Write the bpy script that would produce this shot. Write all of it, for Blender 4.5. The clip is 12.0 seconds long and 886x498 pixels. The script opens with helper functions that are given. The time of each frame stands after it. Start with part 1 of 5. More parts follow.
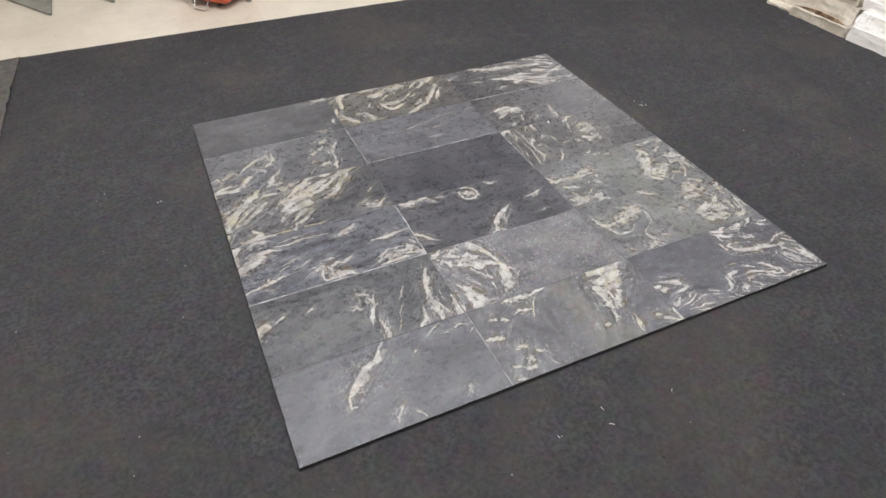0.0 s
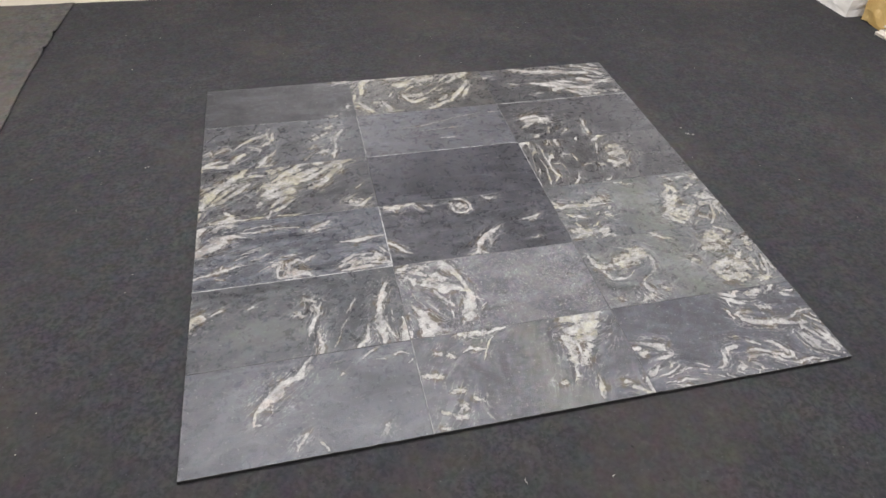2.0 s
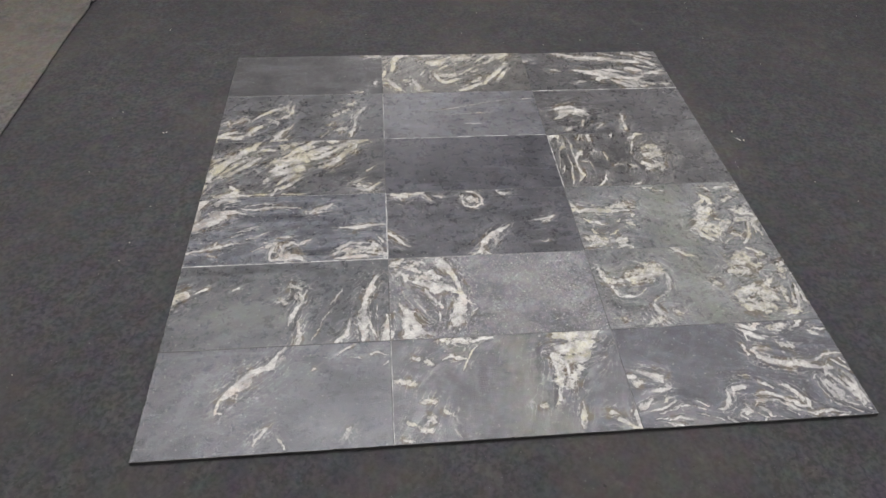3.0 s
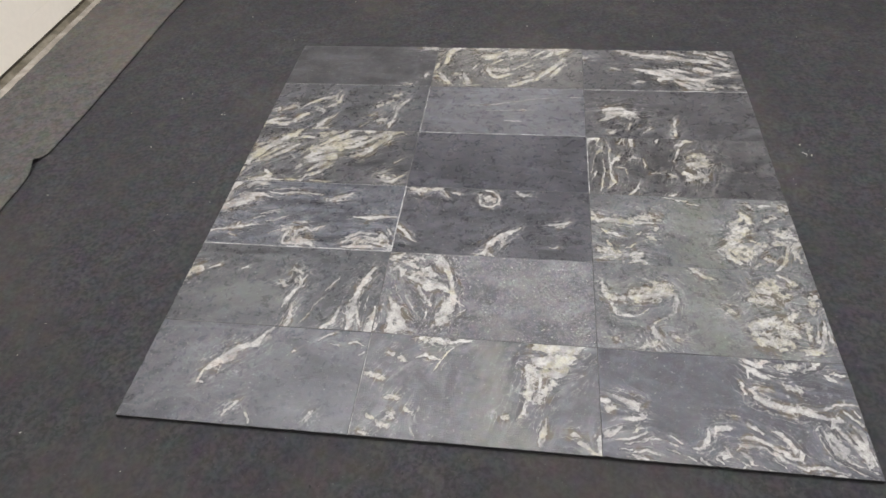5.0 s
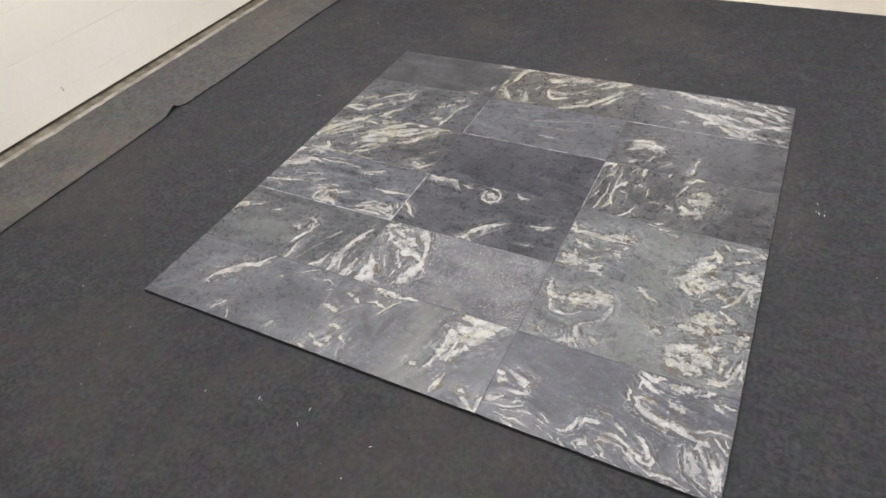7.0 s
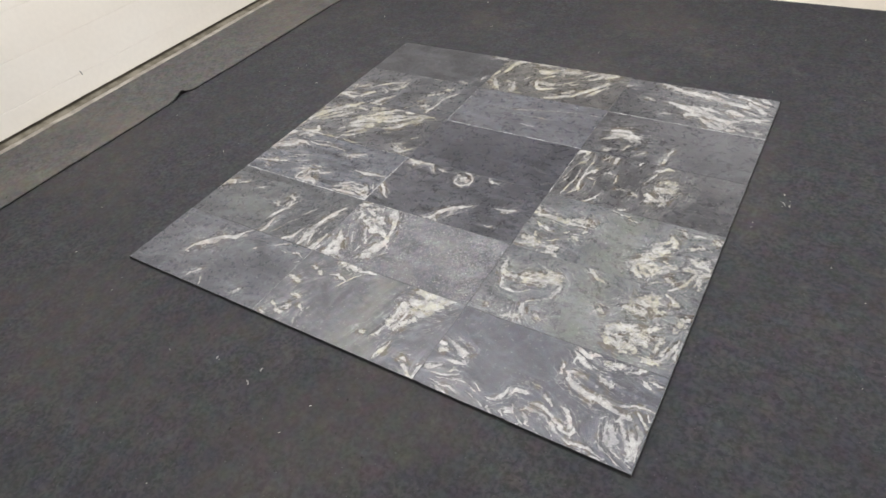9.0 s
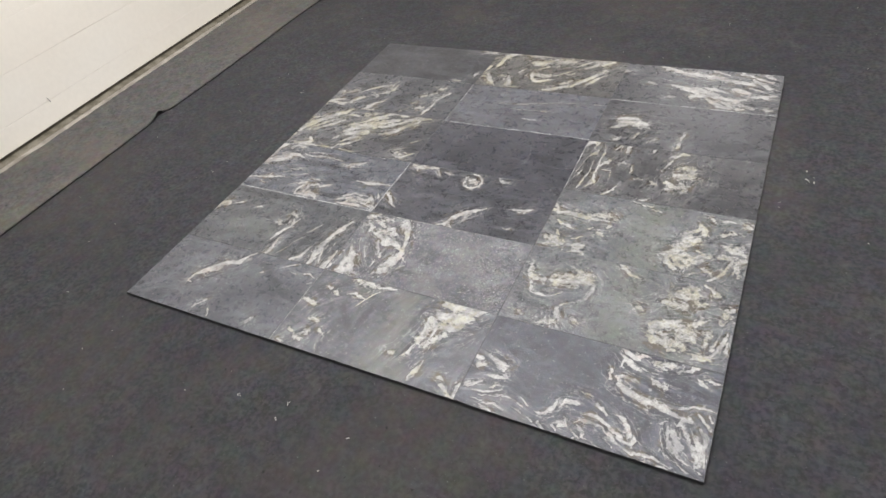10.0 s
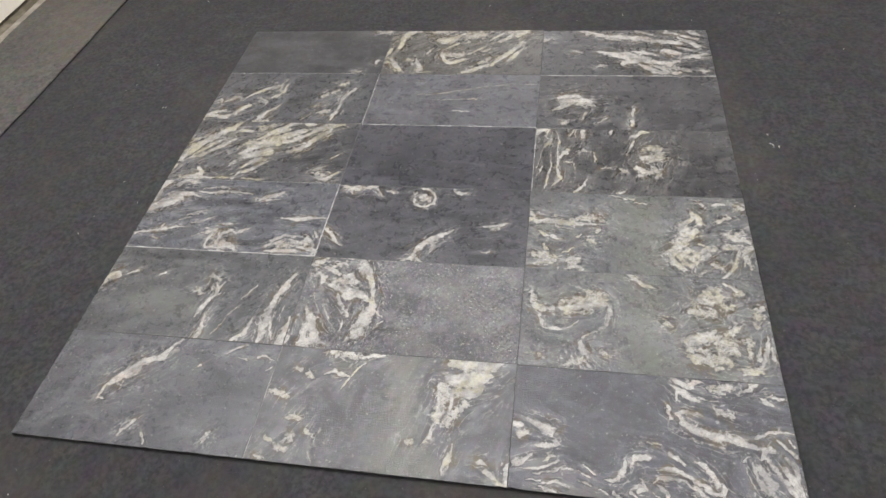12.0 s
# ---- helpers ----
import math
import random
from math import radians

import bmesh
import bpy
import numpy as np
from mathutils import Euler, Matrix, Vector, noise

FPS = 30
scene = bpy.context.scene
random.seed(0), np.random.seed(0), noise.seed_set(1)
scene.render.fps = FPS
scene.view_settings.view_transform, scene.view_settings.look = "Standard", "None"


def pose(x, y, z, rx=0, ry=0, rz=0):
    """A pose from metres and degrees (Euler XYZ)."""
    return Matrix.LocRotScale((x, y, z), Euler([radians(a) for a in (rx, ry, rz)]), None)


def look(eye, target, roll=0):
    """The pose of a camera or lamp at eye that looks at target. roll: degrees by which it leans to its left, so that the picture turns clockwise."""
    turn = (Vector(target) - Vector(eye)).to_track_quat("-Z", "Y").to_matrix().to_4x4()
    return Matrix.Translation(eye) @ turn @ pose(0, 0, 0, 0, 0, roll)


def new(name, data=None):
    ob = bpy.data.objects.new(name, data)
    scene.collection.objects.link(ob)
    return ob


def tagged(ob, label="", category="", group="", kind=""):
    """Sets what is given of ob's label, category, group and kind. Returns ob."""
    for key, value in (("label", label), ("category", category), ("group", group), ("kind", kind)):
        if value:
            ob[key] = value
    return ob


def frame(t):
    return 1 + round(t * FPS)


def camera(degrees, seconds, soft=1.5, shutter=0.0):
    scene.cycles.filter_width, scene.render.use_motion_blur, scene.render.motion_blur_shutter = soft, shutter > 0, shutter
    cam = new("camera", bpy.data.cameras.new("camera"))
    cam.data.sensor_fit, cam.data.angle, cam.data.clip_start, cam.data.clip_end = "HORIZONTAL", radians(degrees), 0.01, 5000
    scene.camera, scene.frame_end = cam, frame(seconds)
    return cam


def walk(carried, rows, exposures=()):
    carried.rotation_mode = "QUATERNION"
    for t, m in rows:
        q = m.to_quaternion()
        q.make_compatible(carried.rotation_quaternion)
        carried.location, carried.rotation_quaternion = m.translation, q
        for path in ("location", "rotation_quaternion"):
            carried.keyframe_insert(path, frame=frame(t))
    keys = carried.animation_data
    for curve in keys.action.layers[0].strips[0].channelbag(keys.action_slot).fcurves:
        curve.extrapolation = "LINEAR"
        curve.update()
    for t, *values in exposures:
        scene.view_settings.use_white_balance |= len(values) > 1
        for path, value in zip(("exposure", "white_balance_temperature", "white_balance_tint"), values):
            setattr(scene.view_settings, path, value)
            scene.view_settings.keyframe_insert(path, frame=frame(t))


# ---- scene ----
cam = camera(69.7, 12.0, 1.6)
PATH = [
    (0, (-0.02, -0.887, 1.452), (0.605, 0.476, 0.129), 0.2),
    (0.5, (0.046, -0.875, 1.441), (0.669, 0.491, 0.12), -0.1),
    (1, (0.179, -0.871, 1.436), (0.733, 0.521, 0.11), 0.5),
    (1.5, (0.31, -0.871, 1.422), (0.778, 0.545, 0.089), 2.1),
    (2, (0.391, -0.806, 1.406), (0.762, 0.611, 0.045), 2.6),
    (2.5, (0.476, -0.717, 1.39), (0.789, 0.668, -0.018), 5.0),
    (3, (0.62, -0.707, 1.4), (0.773, 0.676, -0.037), 2.1),
    (3.5, (0.719, -0.72, 1.408), (0.755, 0.646, -0.052), 1.1),
    (3.7, (0.719, -0.693, 1.422), (0.748, 0.653, -0.057), 0.8),
    (5.3, (1.082, -0.673, 1.414), (0.758, 0.664, -0.037), -6.3),
    (5.5, (1.135, -0.708, 1.418), (0.764, 0.624, -0.028), -7.2),
    (6, (1.296, -0.781, 1.437), (0.77, 0.534, 0.025), -9.2),
    (6.5, (1.49, -0.785, 1.434), (0.81, 0.501, 0.062), -8.7),
    (7, (1.654, -0.806, 1.434), (0.887, 0.459, 0.089), -6.9),
    (7.5, (1.765, -0.847, 1.422), (0.966, 0.412, 0.088), -8.6),
    (7.7, (1.81, -0.841, 1.412), (1.0, 0.415, 0.082), -8.9),
    (9.3, (1.939, -0.763, 1.388), (1.037, 0.434, 0.064), -8.6),
    (9.5, (1.891, -0.76, 1.378), (0.995, 0.444, 0.057), -9.3),
    (10, (1.758, -0.757, 1.371), (0.942, 0.482, 0.03), -11.2),
    (10.5, (1.626, -0.701, 1.354), (0.926, 0.561, -0.03), -9.8),
    (11, (1.461, -0.59, 1.338), (0.879, 0.671, -0.101), -8.2),
    (11.5, (1.336, -0.506, 1.342), (0.884, 0.759, -0.14), -8.6),
    (12, (1.264, -0.492, 1.363), (0.933, 0.782, -0.144), -8.2),
]
EXPOSURES = [(0.0, -0.02, 6410, 11), (2.0, -0.06, 6380, 12), (3.0, -0.09, 6430, 11), (5.5, -0.08, 6430, 11), (7.0, -0.04, 6390, 11), (9.5, 0.02, 6340, 10), (10.5, 0.02, 6430, 10), (12.0, -0.09, 6540, 10)]
walk(cam, [(t, look(eye, target, roll)) for t, eye, target, roll in PATH], EXPOSURES)

# ---- world and light ----
world = bpy.data.worlds.new("world")
scene.world = world
world.use_nodes = True
world.node_tree.nodes["Background"].inputs[0].default_value = (0.9, 0.95, 1.0, 1)
world.node_tree.nodes["Background"].inputs[1].default_value = 0.05

# the first two answer glare on the tiles; the others are added fill
LAMPS = [(1.15, 1.5), (-0.25, 1.2), (0.9, 8.6), (3.05, 1.1), (5.5, 6.0), (0.9, -2.4), (3.8, -2.4)]
LAMP_Z, LAMP_W, LAMP_L = 2.92, 0.3, 1.2
LAMP_POWER = 46.5
# extra power that lifts the pile, the far floor and the wall
LAMP_SHARE = {(3.05, 1.1): 1.02, (0.9, 8.6): 1.7, (-0.25, 1.2): 1.2}
for lx, ly in LAMPS:
    data = bpy.data.lights.new("lamp", "AREA")
    data.shape, data.size, data.size_y = "RECTANGLE", LAMP_W, LAMP_L
    data.energy, data.color = LAMP_POWER * LAMP_SHARE.get((lx, ly), 1.0), (1.0, 0.985, 1.0)
    new("lamp", data).matrix_basis = pose(lx, ly, LAMP_Z - 0.03)


# ---- node helpers ----
class Tree:
    def __init__(self, name):
        self.mat = bpy.data.materials.new(name)
        self.mat.use_nodes = True
        self.t = self.mat.node_tree
        self.bsdf = self.t.nodes["Principled BSDF"]
        self.co = self.t.nodes.new("ShaderNodeTexCoord").outputs["Object"]

    def put(self, socket, value):
        if isinstance(value, bpy.types.NodeSocket):
            self.t.links.new(value, socket)
        elif isinstance(value, (tuple, list)) and len(value) == 3 and socket.type == "RGBA":
            socket.default_value = (*value, 1)
        else:
            socket.default_value = value

    def math(self, op, a, b=0.0, c=0.0, clamp=False):
        n = self.t.nodes.new("ShaderNodeMath")
        n.operation, n.use_clamp = op, clamp
        for s, v in zip(n.inputs, (a, b, c)):
            self.put(s, v)
        return n.outputs[0]

    def vec(self, op, a, b=(0, 0, 0), scale=1.0):
        n = self.t.nodes.new("ShaderNodeVectorMath")
        n.operation = op
        self.put(n.inputs[0], a)
        self.put(n.inputs[1], b)
        self.put(n.inputs[3], scale)
        return n.outputs[1 if op in ("DOT_PRODUCT", "DISTANCE") else 0]

    def noise(self, co, scale, detail=4.0, rough=0.55, warp=0.0, out="Fac"):
        n = self.t.nodes.new("ShaderNodeTexNoise")
        self.put(n.inputs["Vector"], co)
        for key, v in (("Scale", scale), ("Detail", detail), ("Roughness", rough), ("Distortion", warp)):
            n.inputs[key].default_value = v
        return n.outputs[out]

    def mapped(self, co, turn=0.0, scale=(1, 1, 1), shift=(0, 0, 0)):
        n = self.t.nodes.new("ShaderNodeMapping")
        self.put(n.inputs["Vector"], co)
        n.inputs["Location"].default_value = shift
        n.inputs["Rotation"].default_value = (0, 0, radians(turn))
        n.inputs["Scale"].default_value = scale
        return n.outputs[0]

    def step(self, v, lo, hi, to_lo=0.0, to_hi=1.0):
        n = self.t.nodes.new("ShaderNodeMapRange")
        n.interpolation_type = "SMOOTHSTEP"
        for s, x in zip(n.inputs, (v, lo, hi, to_lo, to_hi)):
            self.put(s, x)
        return n.outputs[0]

    def mix(self, f, a, b, mode="MIX"):
        n = self.t.nodes.new("ShaderNodeMix")
        n.data_type, n.blend_type = "RGBA", mode
        self.put(n.inputs[0], f)
        self.put(n.inputs[6], a)
        self.put(n.inputs[7], b)
        return n.outputs[2]

    def field(self, name):
        n = self.t.nodes.new("ShaderNodeAttribute")
        n.attribute_name = name
        return n.outputs["Fac"]

    def bump(self, height, strength, distance):
        n = self.t.nodes.new("ShaderNodeBump")
        n.inputs["Strength"].default_value, n.inputs["Distance"].default_value = strength, distance
        self.put(n.inputs["Height"], height)
        return n.outputs[0]

    def done(self, color, rough=0.6, normal=None, metal=0.0, spec=0.5):
        self.put(self.bsdf.inputs["Base Color"], color)
        self.put(self.bsdf.inputs["Roughness"], rough)
        self.bsdf.inputs["Metallic"].default_value = metal
        self.put(self.bsdf.inputs["Specular IOR Level"], spec)
        if normal:
            self.put(self.bsdf.inputs["Normal"], normal)
        return self.mat


def mottled(name, a, b, scale, rough=0.6, metal=0.0, fine=300.0, relief=0.0005, lo=0.35, hi=0.65, shade=0.25):
    """A plain surface with stains and fine grain."""
    m = Tree(name)
    big = m.step(m.noise(m.co, scale, 5), lo, hi)
    tiny = m.noise(m.co, fine, 3)
    col = m.mix(big, a, b)
    col = m.mix(m.step(tiny, 0.3, 0.7, 0.0, shade), col, (0.5 * a[0], 0.5 * a[1], 0.5 * a[2]))
    return m.done(col, m.step(big, 0, 1, rough - 0.06, rough + 0.08), m.bump(tiny, 0.4, relief), metal)


# ---- materials ----
def carpet_material(name, a, b):
    """Needle felt: soft tufts a centimetre or two across, fine fuzz, wide wear, lint and soot."""
    m = Tree(name)
    fuzz = m.noise(m.co, 330, 4, 0.7)
    tuft = m.noise(m.co, 70, 3, 0.6, 0.4)
    blot = m.noise(m.co, 24, 2, 0.5, 0.6)
    wide = m.noise(m.co, 3.0, 5, 0.65)
    hue = m.noise(m.co, 20, 3, 0.6, out="Color")
    patch = m.noise(m.co, 13, 5, 0.7, 0.5)
    shade = lambda k, v: tuple(k * w for w in v)
    col = m.mix(m.step(tuft, 0.34, 0.66), shade(0.91, a), shade(1.08, b))
    col = m.mix(m.step(fuzz, 0.3, 0.7, 0.0, 0.07), col, shade(0.6, a))
    col = m.mix(m.step(blot, 0.50, 0.70, 0.0, 0.32), col, shade(1.35, b))
    col = m.mix(m.step(blot, 0.46, 0.30, 0.0, 0.32), col, shade(0.68, a))
    col = m.mix(m.step(patch, 0.46, 0.70, 0.0, 0.32), col, shade(0.85, a))
    col = m.mix(m.step(wide, 0.36, 0.62, 0.0, 0.42), col, shade(0.92, a))
    col = m.mix(m.step(m.noise(m.co, 1.3, 4, 0.6), 0.47, 0.64, 0.0, 0.36), col, tuple(k * v for k, v in zip(b, (1.30, 1.17, 0.98))))
    col = m.mix(0.27, col, hue, "OVERLAY")
    smear_at = m.noise(m.co, 8, 5, 0.7, 0.8)
    col = m.mix(m.step(smear_at, 0.60, 0.72, 0.0, 0.22), col, (0.11, 0.10, 0.088))
    lint = m.step(m.noise(m.co, 150, 2, 0.5), 0.69, 0.80, 0.0, 0.5)
    col = m.mix(lint, col, (0.20, 0.20, 0.20))
    soot = m.step(m.noise(m.vec("ADD", m.co, (3.3, 1.7, 0.4)), 60, 2, 0.5), 0.70, 0.76, 0.0, 0.7)
    col = m.mix(soot, col, (0.02, 0.02, 0.02))
    h = m.math("ADD", m.math("MULTIPLY", fuzz, 0.4), m.math("MULTIPLY_ADD", blot, 1.2, tuft))
    m.bsdf.inputs["Sheen Weight"].default_value = 0.022
    m.bsdf.inputs["Sheen Roughness"].default_value = 0.45
    return m.done(col, 0.95, m.bump(h, 0.22, 0.0014), spec=0.15)


def concrete_material(name, a, b):
    """Trowelled concrete: wide clouds, faint drag marks, a few grey spots and scuffs."""
    m = Tree(name)
    col = m.mix(m.step(m.noise(m.co, 2.2, 5), 0.35, 0.65), a, b)
    drag = m.noise(m.mapped(m.co, 72, (1, 5, 1)), 2.6, 6, 0.68, 0.8)
    col = m.mix(m.step(drag, 0.54, 0.70, 0.0, 0.24), col, tuple(0.72 * k for k in a))
    blur = m.noise(m.co, 7, 5, 0.65, 0.5)
    col = m.mix(m.step(blur, 0.55, 0.72, 0.0, 0.22), col, tuple(0.70 * k for k in a))
    spots = m.step(m.noise(m.co, 26, 3, 0.5, 0.6), 0.68, 0.76, 0.0, 0.35)
    col = m.mix(spots, col, (0.30, 0.29, 0.27))
    tiny = m.noise(m.co, 90, 3)
    col = m.mix(m.step(tiny, 0.3, 0.7, 0.0, 0.12), col, tuple(0.55 * k for k in a))
    return m.done(col, m.step(blur, 0.3, 0.7, 0.48, 0.62), m.bump(tiny, 0.4, 0.0005))


def paper_material(name, a, b, shade=0.18):
    """Wrapping paper: creases with thin dark brown lines, soft soiling and a slight crumple."""
    m = Tree(name)
    soil = m.noise(m.co, 7, 5, 0.6, 0.4)
    col = m.mix(m.step(soil, 0.35, 0.65), a, b)
    crease = m.math("ABSOLUTE", m.math("SUBTRACT", m.noise(m.mapped(m.co, 20, (1, 1.8, 1.4)), 6, 3, 0.5, 0.7), 0.5))
    some = m.step(m.noise(m.co, 9, 3), 0.46, 0.60)
    line = m.math("MULTIPLY", m.step(crease, 0.004, 0.014, 1.0, 0.0), some)
    col = m.mix(m.math("MULTIPLY", line, 2.6 * shade), col, (0.16, 0.12, 0.08))
    grime = m.step(m.noise(m.co, 15, 5, 0.65), 0.56, 0.70, 0.0, 1.6 * shade)
    col = m.mix(grime, col, (0.42 * a[0] + 0.06, 0.42 * a[1] + 0.04, 0.36 * a[2]))
    fine = m.noise(m.co, 90, 3)
    h = m.math("ADD", m.math("MULTIPLY", m.step(crease, 0.0, 0.06), 0.8), m.math("MULTIPLY", fine, 0.4))
    return m.done(col, m.step(soil, 0, 1, 0.66, 0.80), m.bump(h, 0.5, 0.003))


CARPET = carpet_material("dark_felt", (0.0358, 0.0358, 0.0382), (0.055, 0.054, 0.0568))
CARPET_STRIP = carpet_material("grey_felt", (0.080, 0.077, 0.074), (0.114, 0.110, 0.104))
CONCRETE = concrete_material("pale_concrete", (0.585, 0.53, 0.44), (0.65, 0.595, 0.50))
WALL_PAINT = mottled("white_wall_paint", (0.895, 0.84, 0.74), (0.92, 0.875, 0.785), 1.6, 0.5, fine=40, relief=0.0004, shade=0.05)
PLAIN_WALL = mottled("plain_wall_paint", (0.62, 0.60, 0.56), (0.68, 0.66, 0.62), 1.0, 0.7)
RUBBER = mottled("dark_rubber", (0.07, 0.060, 0.042), (0.13, 0.115, 0.085), 9.0, 0.7)
# olive-brown that paints the shaded, dirty band at the wall's foot
FOOT_SHADE = mottled("olive_shade_band", (0.11, 0.095, 0.065), (0.26, 0.235, 0.18), 14.0, 0.7)
LEDGE = mottled("pale_threshold", (0.24, 0.215, 0.18), (0.46, 0.42, 0.36), 12.0, 0.6)
TILE_EDGE = mottled("sawn_stone_edge", (0.03, 0.03, 0.031), (0.19, 0.19, 0.185), 11.0, 0.6)
TILE_DUSTY = mottled("dusty_stone_edge", (0.16, 0.16, 0.16), (0.58, 0.58, 0.57), 30.0, 0.7)
TILE_SOFT = mottled("flush_stone_edge", (0.07, 0.07, 0.072), (0.20, 0.20, 0.195), 14.0, 0.6)
# near-black sides, much darker than the tile's face
TILE_SIDE = mottled("near_black_sawn_side", (0.018, 0.018, 0.02), (0.035, 0.035, 0.037), 30.0, 0.6)
PAPER = paper_material("crumpled_white_paper", (0.60, 0.54, 0.435), (0.78, 0.725, 0.63))
# whitest copy: the strong light on some packs is in its colour
PAPER_WHITE = paper_material("lit_white_paper", (0.86, 0.84, 0.79), (0.93, 0.91, 0.88), 0.09)
PAPER_GREY = paper_material("greyish_wrapping_paper", (0.48, 0.425, 0.345), (0.70, 0.645, 0.55), 0.24)
STONE_BROWN = mottled("brown_split_stone", (0.10, 0.06, 0.035), (0.42, 0.30, 0.19), 25.0, 0.8, relief=0.004)
OCHRE = mottled("ochre_plastic_film", (0.55, 0.37, 0.13), (0.66, 0.48, 0.21), 9.0, 0.35)
RED = mottled("red_paint", (0.42, 0.075, 0.03), (0.52, 0.12, 0.055), 8.0, 0.45)
STEEL = mottled("steel_wire", (0.35, 0.34, 0.33), (0.5, 0.49, 0.47), 30.0, 0.35, 1.0)
# grey of the cart's odd wheel, and of the shadows painted on the floor
GREY_STEEL_SHADE = mottled("grey_paint_and_shade", (0.13, 0.13, 0.112), (0.27, 0.272, 0.235), 7.0, 0.5, fine=60)
BLACK_RUBBER = mottled("black_rubber", (0.025, 0.025, 0.025), (0.05, 0.05, 0.05), 30.0, 0.6)
CEILING = mottled("ceiling_paint", (0.74, 0.73, 0.70), (0.79, 0.78, 0.75), 1.5, 0.8)
SPECK = mottled("pale_crumbs", (0.45, 0.42, 0.36), (0.6, 0.58, 0.52), 50.0, 0.8)
LINT = mottled("pale_lint", (0.62, 0.60, 0.56), (0.75, 0.73, 0.69), 90.0, 0.9)
GLOW = bpy.data.materials.new("lamp_diffuser")
GLOW.use_nodes = True
GLOW.node_tree.nodes["Principled BSDF"].inputs["Emission Color"].default_value = (1.0, 0.97, 0.92, 1)
GLOW.node_tree.nodes["Principled BSDF"].inputs["Emission Strength"].default_value = 2.0


# ---- mesh helpers ----
def mesh_ob(name, bm, *mats):
    me = bpy.data.meshes.new(name)
    bm.to_mesh(me)
    bm.free()
    for m in mats:
        me.materials.append(m)
    return new(name, me)


def part(name, bm, material, parent, label=""):
    ob = mesh_ob(name, bm, material)
    ob.parent = parent
    return tagged(ob, label)


def empty(name, m=None):
    ob = new(name)
    ob.empty_display_size = 0.1
    if m:
        ob.matrix_basis = m
    return ob


def box(lo, hi, bevel=0.0, seg=2, bm=None):
    bm = bm or bmesh.new()
    c = [(a + b) / 2 for a, b in zip(lo, hi)]
    s = [b - a for a, b in zip(lo, hi)]
    made = bmesh.ops.create_cube(bm, size=1, matrix=Matrix.LocRotScale(c, None, s))
    if bevel:
        edges = {e for v in made["verts"] for e in v.link_edges}
        bmesh.ops.bevel(bm, geom=list(edges), offset=bevel, segments=seg, affect="EDGES", profile=0.6)
    return bm


def tube(points, r, sides=8, bm=None):
    """A round bar along a few points."""
    bm = bm or bmesh.new()
    rings = []
    pts = [Vector(p) for p in points]
    for i, p in enumerate(pts):
        d = (pts[min(i + 1, len(pts) - 1)] - pts[max(i - 1, 0)]).normalized()
        side = d.orthogonal().normalized() if not rings else (last - d * last.dot(d)).normalized()
        last = side
        up = d.cross(side)
        rings.append([bm.verts.new(p + r * (math.cos(a) * side + math.sin(a) * up)) for a in (2 * math.pi * k / sides for k in range(sides))])
    for a, b in zip(rings, rings[1:]):
        for k in range(sides):
            bm.faces.new((a[k], a[(k + 1) % sides], b[(k + 1) % sides], b[k]))
    bm.faces.new(rings[0][::-1])
    bm.faces.new(rings[-1])
    return bm


def smooth(ob):
    for p in ob.data.polygons:
        p.use_smooth = True
    return ob


# ---- structure ----
X0, X1, Y0, Y1, H = -1.275, 6.5, -5.0, 9.6, 3.0
FLOOR_Z = -0.006
tagged(mesh_ob("floor", box((X0 - 0.3, Y0 - 0.2, FLOOR_Z - 0.1), (X1 + 0.2, Y1 + 0.2, FLOOR_Z)), CONCRETE), "smooth pale beige concrete floor", "floor", kind="structure")
tagged(mesh_ob("ceiling", box((X0 - 0.3, Y0 - 0.2, H), (X1 + 0.2, Y1 + 0.2, H + 0.1)), CEILING), "plain white ceiling", "ceiling", kind="structure")
tagged(mesh_ob("wall_north", box((X0, Y1, FLOOR_Z), (X1, Y1 + 0.2, H)), PLAIN_WALL), "plain pale wall", "wall", kind="structure")
tagged(mesh_ob("wall_south", box((X0, Y0 - 0.2, FLOOR_Z), (X1, Y0, H)), PLAIN_WALL), "plain pale wall", "wall", kind="structure")
tagged(mesh_ob("wall_east", box((X1, Y0, FLOOR_Z), (X1 + 0.2, Y1, H)), PLAIN_WALL), "plain pale wall", "wall", kind="structure")
wall_west = tagged(mesh_ob("wall_west", box((X0 - 0.3, Y0, 0.0), (X0 - 0.026, Y1, H)), WALL_PAINT), "white painted wall with long horizontal courses", "wall", kind="structure")


def course(z0, z1):
    """One long painted course of the wall, its face a little uneven."""
    bm = bmesh.new()
    n = 160
    cols = []
    for i in range(n + 1):
        y = Y0 + 0.01 + (Y1 - Y0 - 0.02) * i / n
        wob = 0.0008 * noise.noise((y * 1.3, z0 * 7, 0)) + 0.0006 * noise.noise((y * 6, z0 * 9, 3))
        dz = 0.0012 * noise.noise((y * 2.5, z0 * 5, 8))
        x = X0 + wob
        ring = [(x - 0.024, z0), (x - 0.0012, z0 + dz), (x - 0.0002, z0 + 0.0008 + dz), (x, z0 + 0.004), (x, z1 - 0.004), (x - 0.0002, z1 - 0.0008 + dz), (x - 0.0012, z1 + dz), (x - 0.024, z1)]
        cols.append([bm.verts.new((a, y, b)) for a, b in ring])
    for a, b in zip(cols, cols[1:]):
        for k in range(7):
            bm.faces.new((a[k], b[k], b[k + 1], a[k + 1]))
    bm.faces.new(cols[0])
    bm.faces.new(cols[-1][::-1])
    bmesh.ops.recalc_face_normals(bm, faces=bm.faces)
    return bm


COURSE = 0.193
z = 0.028
tops = [0.132 + COURSE * k for k in range(15)]
